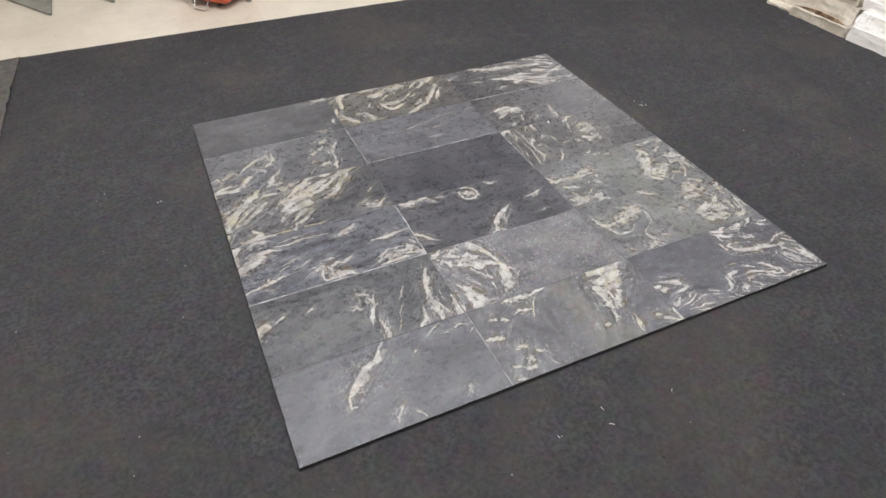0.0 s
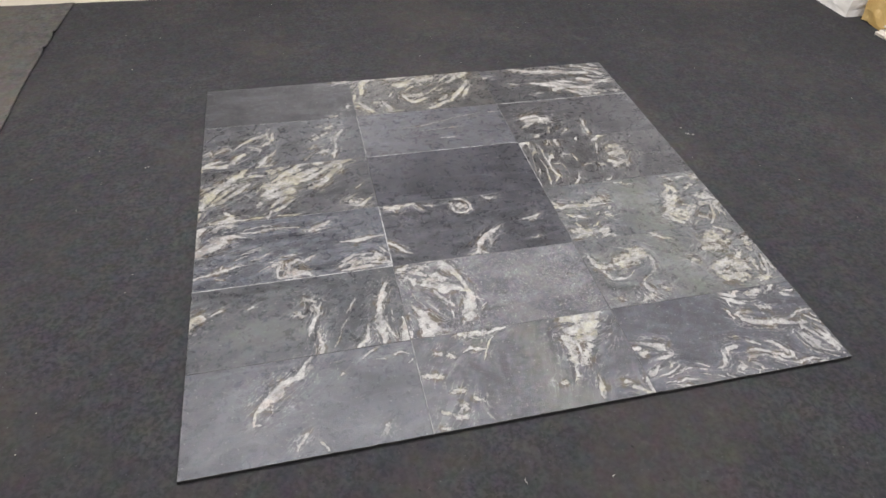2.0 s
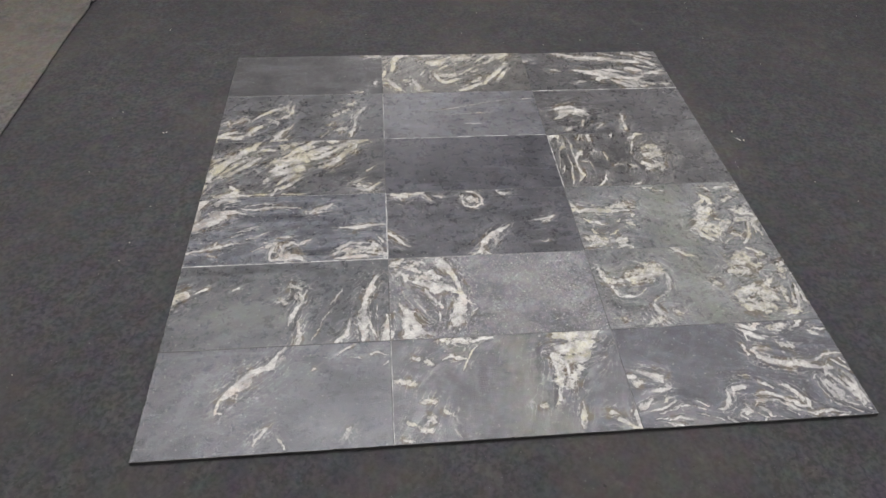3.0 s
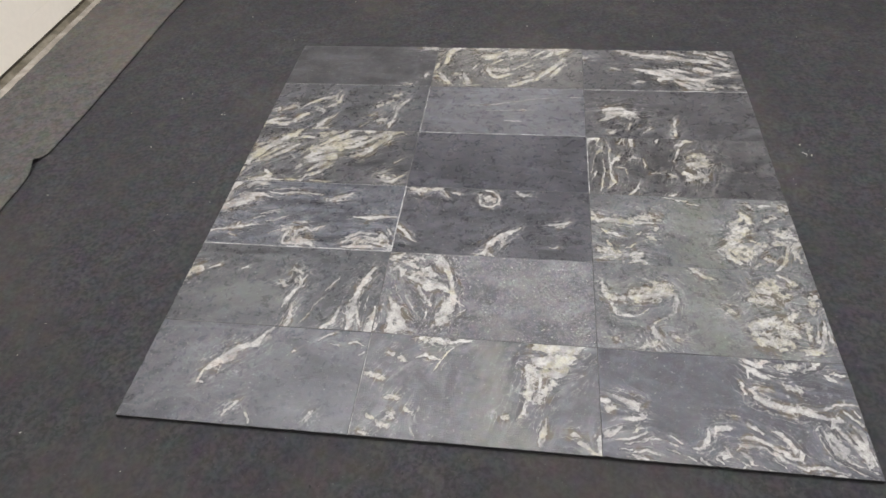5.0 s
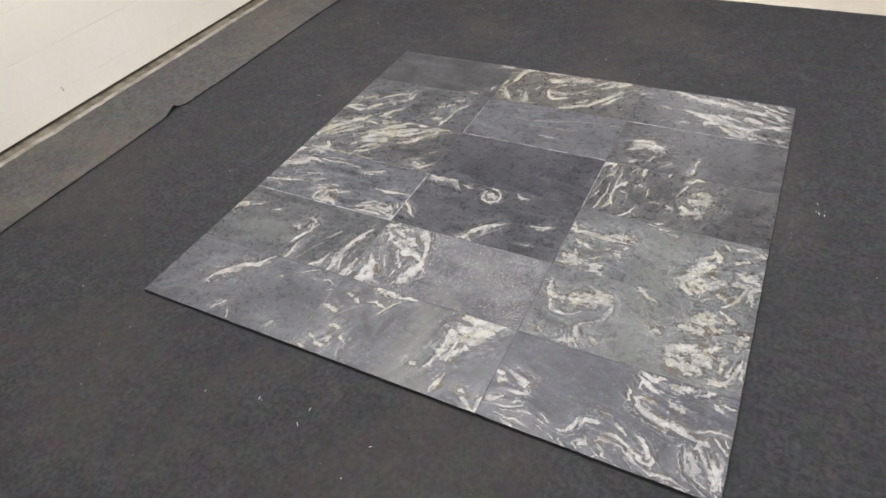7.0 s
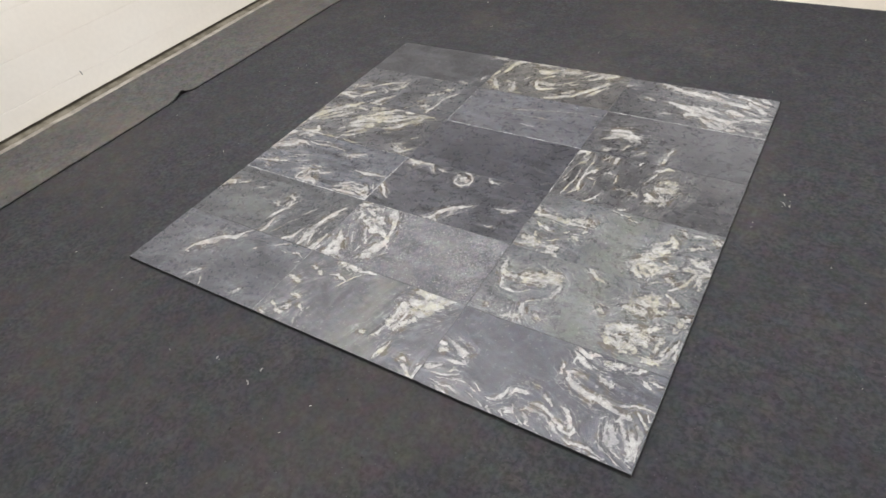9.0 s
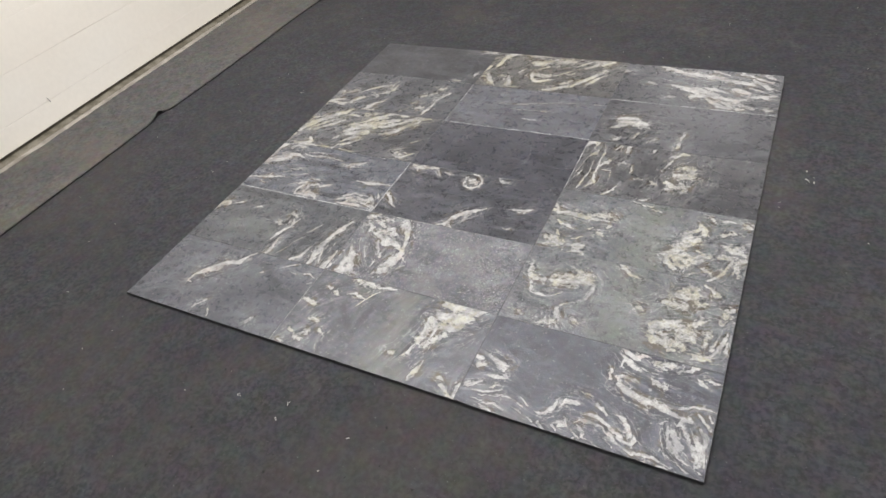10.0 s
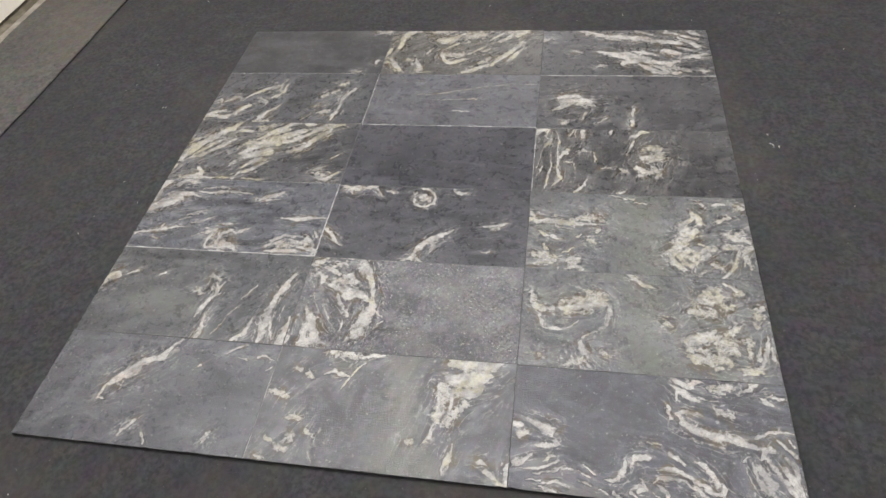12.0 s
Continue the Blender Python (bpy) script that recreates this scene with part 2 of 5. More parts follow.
for top in tops:
    part("panel", course(z, min(top, H - 0.002) - 0.0004), WALL_PAINT, wall_west)
    z = top
    if z > H - 0.05:
        break

tagged(mesh_ob("trim_seal", box((X0 - 0.024, Y0 + 0.01, 0.001), (X0 - 0.012, Y1 - 0.01, 0.027), 0.003), RUBBER), "dark olive strip recessed below the wall", "trim", kind="structure")
# added sloped strip: the wall foot's shade is put into its colour
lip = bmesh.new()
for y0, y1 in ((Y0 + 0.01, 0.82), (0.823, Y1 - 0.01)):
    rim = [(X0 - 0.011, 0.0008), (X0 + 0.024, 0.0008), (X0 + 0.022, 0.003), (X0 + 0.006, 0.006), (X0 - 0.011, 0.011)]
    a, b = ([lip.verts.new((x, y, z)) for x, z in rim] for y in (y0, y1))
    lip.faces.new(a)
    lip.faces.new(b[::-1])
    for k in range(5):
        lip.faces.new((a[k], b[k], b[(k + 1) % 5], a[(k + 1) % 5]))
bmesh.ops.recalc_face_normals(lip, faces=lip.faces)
tagged(mesh_ob("trim_foot_shade", lip, FOOT_SHADE), "added olive-brown strip painting the shaded, dirty band along the wall's foot", "trim", kind="structure")
ledge = box((X0 - 0.024, Y0 + 0.01, FLOOR_Z), (X0 + 0.075, Y1 - 0.01, 0.0005), 0.003)
tagged(mesh_ob("trim_threshold", ledge, LEDGE), "pale worn threshold strip along the wall", "trim", kind="structure")


def wall_hook(y, z):
    bm = tube([(X0 - 0.004, y, z + 0.008), (X0 + 0.006, y, z + 0.007), (X0 + 0.008, y, z - 0.004), (X0 + 0.012, y, z - 0.007), (X0 + 0.015, y, z - 0.003)], 0.0014, 6)
    return tagged(smooth(mesh_ob("wall_hook", bm, RUBBER)), "small bent dark wire hook in the white wall", "hook")


wall_hook(0.765, 0.135)


# ---- carpets ----
def sheet(xs, ys, place, thick):
    """A flexible sheet with thickness over a grid; place(x, y) gives each point of its top."""
    bm = bmesh.new()
    top = [[bm.verts.new(place(x, y)) for y in ys] for x in xs]
    low = [[bm.verts.new(v.co - Vector((0, 0, thick))) for v in row] for row in top]
    nx, ny = len(xs), len(ys)
    for i in range(nx - 1):
        for j in range(ny - 1):
            bm.faces.new((top[i][j], top[i + 1][j], top[i + 1][j + 1], top[i][j + 1]))
            bm.faces.new((low[i][j], low[i][j + 1], low[i + 1][j + 1], low[i + 1][j]))
    for i in range(nx - 1):
        bm.faces.new((top[i][0], low[i][0], low[i + 1][0], top[i + 1][0]))
        bm.faces.new((top[i + 1][-1], low[i + 1][-1], low[i][-1], top[i][-1]))
    for j in range(ny - 1):
        bm.faces.new((top[0][j + 1], low[0][j + 1], low[0][j], top[0][j]))
        bm.faces.new((top[-1][j], low[-1][j], low[-1][j + 1], top[-1][j + 1]))
    return bm


def steps(a, b, d):
    n = max(1, round((b - a) / d))
    return [a + (b - a) * i / n for i in range(n + 1)]


CARPET_FAR = 2.852


def main_top(x, y):
    far = max(0.0, (y - 2.3) / (CARPET_FAR - 2.3))
    wob = 0.010 * noise.noise((x * 1.1, 3, 0)) + 0.004 * noise.noise((x * 7, 9, 0)) + 0.0015 * noise.noise((x * 40, 5, 0))
    z = 0.0004 + 0.0009 * noise.noise((x * 2.2, y * 2.2, 1))
    slant = 0.020 - 0.028 * min(x, 2.3)
    return (x, y + far * far * (wob + slant), z)


CX = steps(-0.93, -0.6, 0.03) + steps(-0.6, 3.9, 0.02)[1:] + steps(3.9, 5.5, 0.1)[1:]
CY = steps(-4.5, -1.6, 0.15) + steps(-1.6, 2.6, 0.05)[1:] + steps(2.6, CARPET_FAR, 0.02)[1:]
tagged(smooth(mesh_ob("carpet", sheet(CX, CY, main_top, 0.0045), CARPET)), "dark grey needle-felt carpet with lint and crumbs", "carpet")


def seam(y):
    """Where the edge of the wall-side strip runs."""
    k = min(1.0, max(0.0, (y - 0.85) / 0.6))
    s = -0.780 + 0.014 * k * k * (3 - 2 * k) + 0.045 * max(0.0, (y - 1.9) / 0.95) ** 1.2
    s += 0.004 * noise.noise((y * 2.6, 2, 0)) + 0.0018 * noise.noise((y * 13, 7, 0)) + 0.0016 * noise.noise((y * 45, 1, 0)) + 0.0009 * noise.noise((y * 120, 3, 0))
    return s


def bulge(y, y0, w, steep):
    d = (y - y0) / w
    return math.exp(-d * d) if d > 0 else math.exp(-(d * steep) ** 2)


STRIP_LIFTS = (2.33, 2.50)


def strip_top(u, y):
    lift = 0.019 * bulge(y, 0.955, 0.018, 0.36) + 0.013 * bulge(y, STRIP_LIFTS[0], 0.022, 0.8) + 0.015 * bulge(y, STRIP_LIFTS[1], 0.022, 0.8)
    lift += 0.0035 * max(0.0, noise.noise((y * 2.3, 4, 0))) + 0.002 * max(0.0, noise.noise((y * 9, 1, 0)))
    x = -1.207 + (seam(y) + 1.207) * u
    x -= 0.016 * bulge(y, 0.975, 0.03, 0.5) * max(0.0, (u - 0.8) / 0.2)
    edge = max(0.0, (u - 0.78) / 0.22) ** 2
    near = max(0.0, 1 - u / 0.06)
    x += near * (0.010 * noise.noise((y * 1.7, 6, 0)) + 0.006 * noise.noise((y * 9, 6, 0)) + 0.003 * noise.noise((y * 40, 6, 0)))
    far = max(0.0, (y - 2.6) / 0.28)
    y2 = y + far * 0.012 * noise.noise((x * 4, 8, 0))
    z = 0.0048 + 0.0006 * noise.noise((x * 5, y * 3, 2)) + edge * (0.0037 + lift) * min(1.0, max(0.1, (2.85 - y) / 0.2))
    return (x, y2, z)


SU = steps(0, 0.1, 0.02) + steps(0.1, 0.76, 0.06)[1:] + steps(0.76, 1.0, 0.02)[1:]
SY = steps(-4.5, -0.3, 0.1) + steps(-0.3, 2.886, 0.006)[1:]
tagged(smooth(mesh_ob("carpet_strip", sheet(SU, SY, strip_top, 0.0040), CARPET_STRIP)), "grey felt carpet strip with a lifted edge beside the wall", "carpet")


# ---- stone tiles ----
TW, TH, TT = 0.6, 0.3, 0.0105
STROKES = {}


def vein(c, r, *pts):
    STROKES.setdefault((c, r), ([], [], [], [], []))[0].append(pts)


def cloud(c, r, *pts):
    STROKES.setdefault((c, r), ([], [], [], [], []))[1].append(pts)


def haze(c, r, *pts):
    STROKES.setdefault((c, r), ([], [], [], [], []))[2].append(pts)


def tone(c, r, *pts):
    STROKES.setdefault((c, r), ([], [], [], [], []))[3].append(pts)


def murk(c, r, *pts):
    STROKES.setdefault((c, r), ([], [], [], [], []))[4].append(pts)


# veins, patchy clouds and dark smoke of each tile: column, row, and points with half widths, in millimetres from the tile's corner
vein(0, 5, (571, 68, 7), (582, 90, 6))
cloud(0, 5, (538, 293, 15), (587, 288, 14))
vein(0, 5, (501, 11, 5), (521, 11, 5))
haze(0, 5, (76, 197, 34), (289, 216, 34))
haze(0, 5, (329, 75, 28), (542, 45, 27))
vein(1, 5, (0, 105, 8), (6, 140, 9), (14, 172, 10))
vein(1, 5, (42, 174, 8), (47, 222, 14), (54, 265, 17), (73, 287, 21), (104, 305, 14))
vein(1, 5, (11, 77, 6), (37, 81, 6))
vein(1, 5, (28, 93, 8), (49, 59, 11), (69, 23, 8))
vein(1, 5, (120, 105, 3.9), (135, 75, 8), (147, 37, 9), (143, 15, 6))
vein(1, 5, (148, 11, 5), (189, 13, 4))
cloud(1, 5, (85, 91, 12), (99, 89, 12))
cloud(1, 5, (198, 236, 23), (238, 228, 23))
vein(1, 5, (212, 220, 18), (238, 228, 23), (258, 246, 13), (287, 275, 8))
cloud(1, 5, (180, 297, 25), (244, 299, 22))
vein(1, 5, (233, 176, 5), (275, 208, 6))
vein(1, 5, (219, 144, 6), (234, 97, 11), (260, 71, 10), (290, 87, 10), (314, 101, 5))
cloud(1, 5, (235, 129, 22), (290, 127, 20))
vein(1, 5, (322, 128, 5), (368, 172, 6))
cloud(1, 5, (309, 258, 28), (357, 272, 32))
cloud(1, 5, (379, 152, 13), (394, 160, 11))
vein(1, 5, (396, 228, 7), (443, 278, 8))
vein(1, 5, (440, 222, 7), (477, 263, 9))
cloud(1, 5, (484, 285, 28), (529, 293, 28))
vein(1, 5, (502, 259, 13), (529, 289, 13))
vein(1, 5, (523, 216, 7), (503, 180, 11), (481, 148, 12), (457, 117, 13), (433, 85, 9), (417, 63, 5))
vein(1, 5, (524, 162, 5), (498, 126, 9), (473, 83, 5))
vein(1, 5, (312, 15, 5), (352, 27, 14), (381, 47, 10), (404, 63, 5))
vein(1, 5, (161, 134, 5), (180, 174, 5))
haze(1, 5, (199, 47, 19), (306, 51, 14))
cloud(1, 5, (405, 103, 11), (377, 77, 11))
murk(1, 5, (164, 234, 12), (199, 107, 13))
murk(1, 5, (304, 174, 11), (375, 200, 11))
murk(1, 5, (74, 142, 18), (88, 158, 17))
murk(1, 5, (342, 71, 9), (444, 170, 9))
tone(1, 5, (254, 171, 48), (357, 230, 36), (488, 248, 26))
cloud(2, 5, (-3, 231, 13), (14, 235, 12))
vein(2, 5, (146, 295, 6), (167, 283, 13), (197, 272, 13), (234, 257, 11))
vein(2, 5, (240, 250, 13), (285, 251, 17), (316, 244, 17), (346, 241, 16), (380, 242, 12))
vein(2, 5, (352, 237, 9), (405, 223, 12), (454, 217, 13), (491, 211, 15))
vein(2, 5, (343, 292, 6), (401, 270, 6))
vein(2, 5, (453, 283, 13), (491, 272, 5))
vein(2, 5, (543, 285, 12), (574, 263, 5))
vein(2, 5, (495, 245, 7), (532, 220, 11), (562, 187, 14))
vein(2, 5, (511, 257, 8), (566, 236, 9))
vein(2, 5, (207, 149, 9), (245, 143, 13), (275, 137, 18), (304, 116, 18), (316, 88, 13))
vein(2, 5, (271, 133, 18), (324, 124, 21), (376, 101, 16))
vein(2, 5, (340, 150, 12), (373, 144, 12), (406, 131, 5))
vein(2, 5, (290, 76, 14), (337, 92, 14))
vein(2, 5, (368, 93, 11), (410, 84, 12), (454, 72, 14))
vein(2, 5, (348, 68, 8), (380, 48, 12), (398, 25, 16), (429, 16, 13))
vein(2, 5, (405, 56, 7), (439, 23, 8))
vein(2, 5, (444, 161, 14), (466, 151, 18), (492, 130, 9))
vein(2, 5, (453, 76, 12), (484, 91, 9))
vein(2, 5, (492, 105, 7), (529, 125, 12), (556, 112, 9))
vein(2, 5, (466, 18, 11), (481, 22, 8))
cloud(2, 5, (493, 36, 11), (512, 34, 11))
vein(2, 5, (559, 32, 10), (573, 30, 11))
vein(2, 5, (212, 62, 8), (232, 59, 5))
cloud(2, 5, (120, 157, 11), (139, 147, 10))
vein(2, 5, (550, 125, 10), (586, 138, 12))
vein(2, 5, (491, 181, 4), (532, 164, 5))
cloud(2, 5, (390, 59, 14), (473, 45, 13))
murk(2, 5, (222, 87, 19), (313, 38, 23), (364, 37, 14))
murk(2, 5, (508, 64, 24), (552, 63, 21))
murk(2, 5, (419, 179, 9), (495, 178, 8))
murk(2, 5, (271, 189, 19), (417, 175, 11))
haze(2, 5, (370, 166, 40), (520, 75, 38))
vein(0, 4, (-12, 108, 4), (13, 119, 6), (26, 133, 5), (36, 96, 3.8))
vein(0, 4, (41, 113, 3.6), (66, 131, 7), (82, 148, 8), (101, 138, 6), (103, 121, 3.6))
vein(0, 4, (120, 142, 2.8), (153, 171, 7), (178, 196, 10), (207, 210, 9), (236, 218, 5))
vein(0, 4, (244, 258, 2.3), (236, 225, 4.0), (239, 196, 4), (258, 179, 6), (256, 222, 2.6))
vein(0, 4, (257, 176, 7), (237, 154, 9), (218, 144, 3.1))
vein(0, 4, (183, 136, 5), (209, 119, 6), (208, 102, 3.0))
vein(0, 4, (-11, 17, 11), (18, 35, 14), (49, 29, 11), (86, 20, 7))
vein(0, 4, (15, 48, 7), (63, 62, 6))
vein(0, 4, (79, 26, 9), (113, 47, 9))
vein(0, 4, (102, 53, 6), (126, 77, 10), (149, 94, 11))
vein(0, 4, (268, 107, 1.2), (258, 77, 4), (235, 63, 6), (216, 36, 11), (207, 10, 6))
cloud(0, 4, (202, 0, 13), (247, 8, 10))
vein(0, 4, (534, 207, 4), (517, 186, 7), (503, 159, 8), (493, 131, 7), (495, 88, 6))
vein(0, 4, (494, 62, 8), (486, 42, 7), (483, 17, 5))
cloud(0, 4, (474, 228, 12), (494, 239, 11))
cloud(0, 4, (418, 154, 11), (430, 164, 11))
cloud(0, 4, (433, 61, 14), (461, 74, 13))
cloud(0, 4, (403, 93, 7), (412, 103, 8))
cloud(0, 4, (451, 175, 11), (468, 193, 8))
vein(0, 4, (399, 53, 3.5), (376, 24, 5))
murk(0, 4, (62, 187, 16), (213, 171, 17))
murk(0, 4, (310, 121, 25), (395, 157, 22))
haze(0, 4, (447, 192, 9), (474, 175, 8))
haze(0, 4, (406, 106, 34), (474, 175, 34))
vein(1, 4, (166, 175, 2), (252, 183, 2), (331, 205, 2), (430, 229, 2), (500, 244, 1.5))
vein(1, 4, (217, 146, 1.5), (398, 149, 2))
haze(1, 4, (20, 93, 15), (107, 76, 14), (189, 68, 14))
vein(1, 4, (550, 244, 2), (594, 245, 1.5))
vein(1, 4, (307, 83, 1.5), (370, 81, 1.5))
haze(1, 4, (160, 237, 12), (261, 266, 12))
vein(2, 4, (65, 106, 11), (90, 126, 13))
vein(2, 4, (69, 167, 10), (97, 178, 14), (129, 180, 13))
vein(2, 4, (86, 142, 16), (117, 150, 17), (145, 146, 13))
vein(2, 4, (145, 155, 16), (167, 156, 11), (176, 128, 8))
cloud(2, 4, (89, 155, 22), (164, 131, 24))
vein(2, 4, (159, 87, 5), (147, 50, 3.9))
vein(2, 4, (228, 62, 4.0), (201, 33, 3.6))
cloud(2, 4, (88, 29, 9), (101, 32, 8))
vein(2, 4, (315, 106, 7), (308, 70, 5))
vein(2, 4, (308, 46, 7), (309, 23, 7))
murk(2, 4, (48, 146, 12), (63, 78, 17), (131, 49, 23), (202, 84, 17), (212, 149, 11))
murk(2, 4, (72, 206, 16), (166, 201, 16))
haze(2, 4, (108, 235, 12), (147, 243, 12))
haze(1, 3, (279, 191, 3.8), (310, 170, 7.5), (327, 160, 3.8))
haze(1, 3, (388, 213, 5), (401, 185, 5))
haze(1, 3, (438, 124, 3.8), (524, 104, 5), (581, 98, 3.8))
haze(1, 3, (294, 199, 8), (340, 167, 7))
haze(1, 3, (390, 225, 12), (418, 198, 11))
haze(1, 3, (66, 22, 13), (156, 31, 13))
haze(1, 3, (80, 41, 10), (119, 34, 7.5))
haze(1, 3, (7, 70, 5), (53, 77, 5))
haze(1, 3, (230, 130, 8), (416, 115, 7))
vein(2, 3, (5, 286, 12), (21, 295, 14))
vein(2, 3, (39, 297, 3.5), (27, 261, 3.0), (37, 245, 1.9))
vein(2, 3, (48, 245, 6), (42, 225, 8), (28, 205, 3.4))
vein(2, 3, (69, 278, 1.0), (76, 231, 3.0), (71, 189, 2.0), (74, 148, 3.0), (73, 109, 3.0), (78, 84, 8), (85, 59, 7), (74, 46, 3.5), (58, 29, 2.1))
vein(2, 3, (80, 160, 8), (95, 180, 10), (104, 194, 5))
vein(2, 3, (51, 179, 1.0), (53, 107, 3.1), (43, 55, 4), (36, 15, 3.1))
vein(2, 3, (23, 113, 3.1), (19, 92, 3.1), (10, 63, 1.0))
vein(2, 3, (121, 294, 4), (107, 267, 4))
vein(2, 3, (131, 300, 2.2), (124, 259, 2.4))
vein(2, 3, (151, 290, 6), (149, 258, 5))
vein(2, 3, (238, 282, 6), (244, 296, 5))
vein(2, 3, (122, 139, 1.0), (128, 103, 3.0))
vein(2, 3, (184, 189, 2.0), (190, 142, 3.1))
vein(2, 3, (204, 110, 4), (231, 117, 2.8))
vein(2, 3, (161, 63, 2.2), (154, 33, 5), (137, 10, 7), (124, -1, 2.8))
vein(2, 3, (255, -1, 6), (272, 12, 6))
vein(2, 3, (231, -6, 2.2), (247, -16, 3.1))
cloud(2, 3, (261, 114, 8), (275, 98, 8))
vein(2, 3, (317, 265, 7), (331, 286, 9), (350, 290, 7))
vein(2, 3, (310, 245, 5), (299, 212, 5), (286, 176, 3.5))
cloud(2, 3, (343, 204, 15), (378, 212, 18))
vein(2, 3, (355, 211, 11), (379, 205, 15))
vein(2, 3, (329, 166, 10), (357, 171, 13), (385, 181, 13))
cloud(2, 3, (337, 157, 19), (384, 166, 21))
vein(2, 3, (311, 119, 12), (331, 105, 10), (322, 82, 6))
vein(2, 3, (362, 123, 8), (374, 97, 9), (365, 76, 5))
cloud(2, 3, (318, 104, 18), (372, 104, 16))
haze(2, 3, (329, 32, 13), (340, 9, 10))
vein(2, 3, (23, 199, 1.0), (15, 144, 2.2), (8, 104, 1.0))
vein(2, 3, (92, 137, 1.9), (106, 133, 3.0), (119, 139, 1.9))
cloud(2, 3, (146, 194, 8), (162, 190, 8))
murk(2, 3, (20, 232, 8), (41, 75, 10))
murk(2, 3, (100, 238, 10), (144, 110, 11))
murk(2, 3, (305, 154, 5), (309, 61, 6))
murk(2, 3, (223, 200, 12), (225, 71, 12))
tone(2, 3, (338, 183, 34), (349, 80, 36))
vein(0, 0, (466, 266, 2.8), (480, 282, 4), (499, 289, 2.5))
vein(0, 0, (545, 260, 2.2), (565, 270, 4), (591, 259, 1.8))
vein(0, 0, (500, 257, 1.9), (521, 251, 1.9))
vein(0, 0, (580, 227, 1.8), (590, 239, 3.5))
vein(0, 0, (399, 218, 2.2), (405, 227, 2.7))
vein(0, 0, (326, 297, 6), (311, 281, 4))
vein(0, 0, (304, 267, 5), (298, 258, 6), (285, 238, 10), (257, 225, 12), (241, 212, 16), (224, 189, 17), (204, 173, 16), (192, 159, 10), (179, 146, 5), (175, 125, 4), (173, 111, 4), (189, 108, 1.9))
vein(0, 0, (300, 63, 6), (289, 46, 5), (276, 33, 6), (271, 20, 2.2))
vein(0, 0, (329, 37, 1.4), (347, 10, 3.1))
vein(0, 0, (497, 53, 3.6), (491, 39, 6), (490, 29, 3.2))
haze(0, 0, (476, 279, 8), (512, 288, 8), (508, 258, 11))
haze(0, 0, (544, 264, 6), (582, 263, 8))
haze(0, 0, (584, 235, 5), (607, 221, 5))
haze(0, 0, (392, 218, 6), (406, 209, 5))
haze(0, 0, (447, 273, 21), (527, 246, 28), (586, 252, 19))
haze(0, 0, (543, 30, 17), (589, 45, 13))
haze(0, 0, (52, 44, 34), (92, 109, 29), (124, 210, 28))
haze(0, 0, (25, 282, 7), (174, 287, 8), (276, 282, 5))
murk(0, 0, (379, 258, 12), (490, 191, 14))
murk(0, 0, (467, 158, 18), (602, 171, 18))
vein(0, 1, (-5, 156, 6), (3, 182, 15), (24, 194, 11), (41, 189, 3.6))
vein(0, 1, (59, 200, 2.2), (83, 211, 6))
vein(0, 1, (163, 202, 3.6), (174, 209, 3.6))
haze(0, 1, (189, 254, 8), (229, 257, 10), (272, 251, 8))
cloud(0, 1, (325, 209, 10), (354, 197, 9))
cloud(0, 1, (338, 170, 9), (363, 148, 8))
vein(0, 1, (345, 186, 4), (363, 158, 5), (353, 139, 3.6))
vein(0, 1, (346, 133, 4), (338, 111, 6), (331, 88, 5), (327, 65, 2.0))
vein(0, 1, (361, 171, 3.5), (369, 190, 3.5))
cloud(0, 1, (297, 159, 6), (314, 144, 6))
vein(0, 1, (355, 66, 3.9), (361, 35, 6), (359, 14, 9), (355, 1, 7))
cloud(0, 1, (354, 71, 9), (355, 86, 6))
vein(0, 1, (435, 109, 1.3), (415, 76, 2.2), (404, 42, 2.7), (389, 14, 1.3))
vein(0, 1, (567, 233, 3.5), (554, 206, 9), (549, 185, 12), (540, 161, 9), (532, 138, 8), (529, 113, 8), (528, 85, 10), (528, 58, 11), (531, 32, 12), (531, 9, 8))
vein(0, 1, (494, 77, 2.0), (489, 51, 4), (482, 27, 6), (465, 9, 7), (455, 2, 5))
vein(0, 1, (599, 87, 2.0), (594, 58, 5), (592, 28, 12), (590, 4, 10))
vein(0, 1, (541, 86, 1.9), (550, 51, 3.9), (565, 14, 3.1))
vein(0, 1, (568, 125, 1.0), (566, 97, 2.0), (568, 61, 1.0))
vein(0, 1, (466, 185, 2.2), (452, 155, 2.2), (439, 134, 1.4))
haze(0, 1, (212, 156, 11), (138, 111, 13))
haze(0, 1, (55, 85, 42), (254, 140, 30))
haze(0, 1, (110, 14, 24), (255, 63, 24))
haze(0, 1, (15, -1, 7), (167, 1, 9), (269, -3, 5))
haze(0, 1, (220, 256, 16), (382, 250, 16))
murk(0, 1, (551, 153, 10), (549, 87, 12), (564, 26, 9))
murk(0, 1, (465, 117, 14), (444, 42, 11))
murk(0, 1, (67, 272, 8), (214, 271, 8))
tone(0, 1, (146, 112, 50), (287, 104, 49))
vein(1, 1, (-1, 88, 2.0), (-6, 59, 6), (-8, 29, 14), (-10, 5, 13))
cloud(1, 1, (12, 272, 11), (39, 294, 11))
vein(1, 1, (20, 235, 8), (30, 246, 7), (50, 225, 11), (49, 209, 7))
vein(1, 1, (47, 264, 5), (74, 251, 8), (94, 239, 5))
vein(1, 1, (72, 203, 7), (93, 197, 11), (119, 189, 12), (133, 181, 8))
cloud(1, 1, (93, 217, 18), (141, 216, 17))
vein(1, 1, (107, 236, 8), (126, 241, 10), (141, 224, 6))
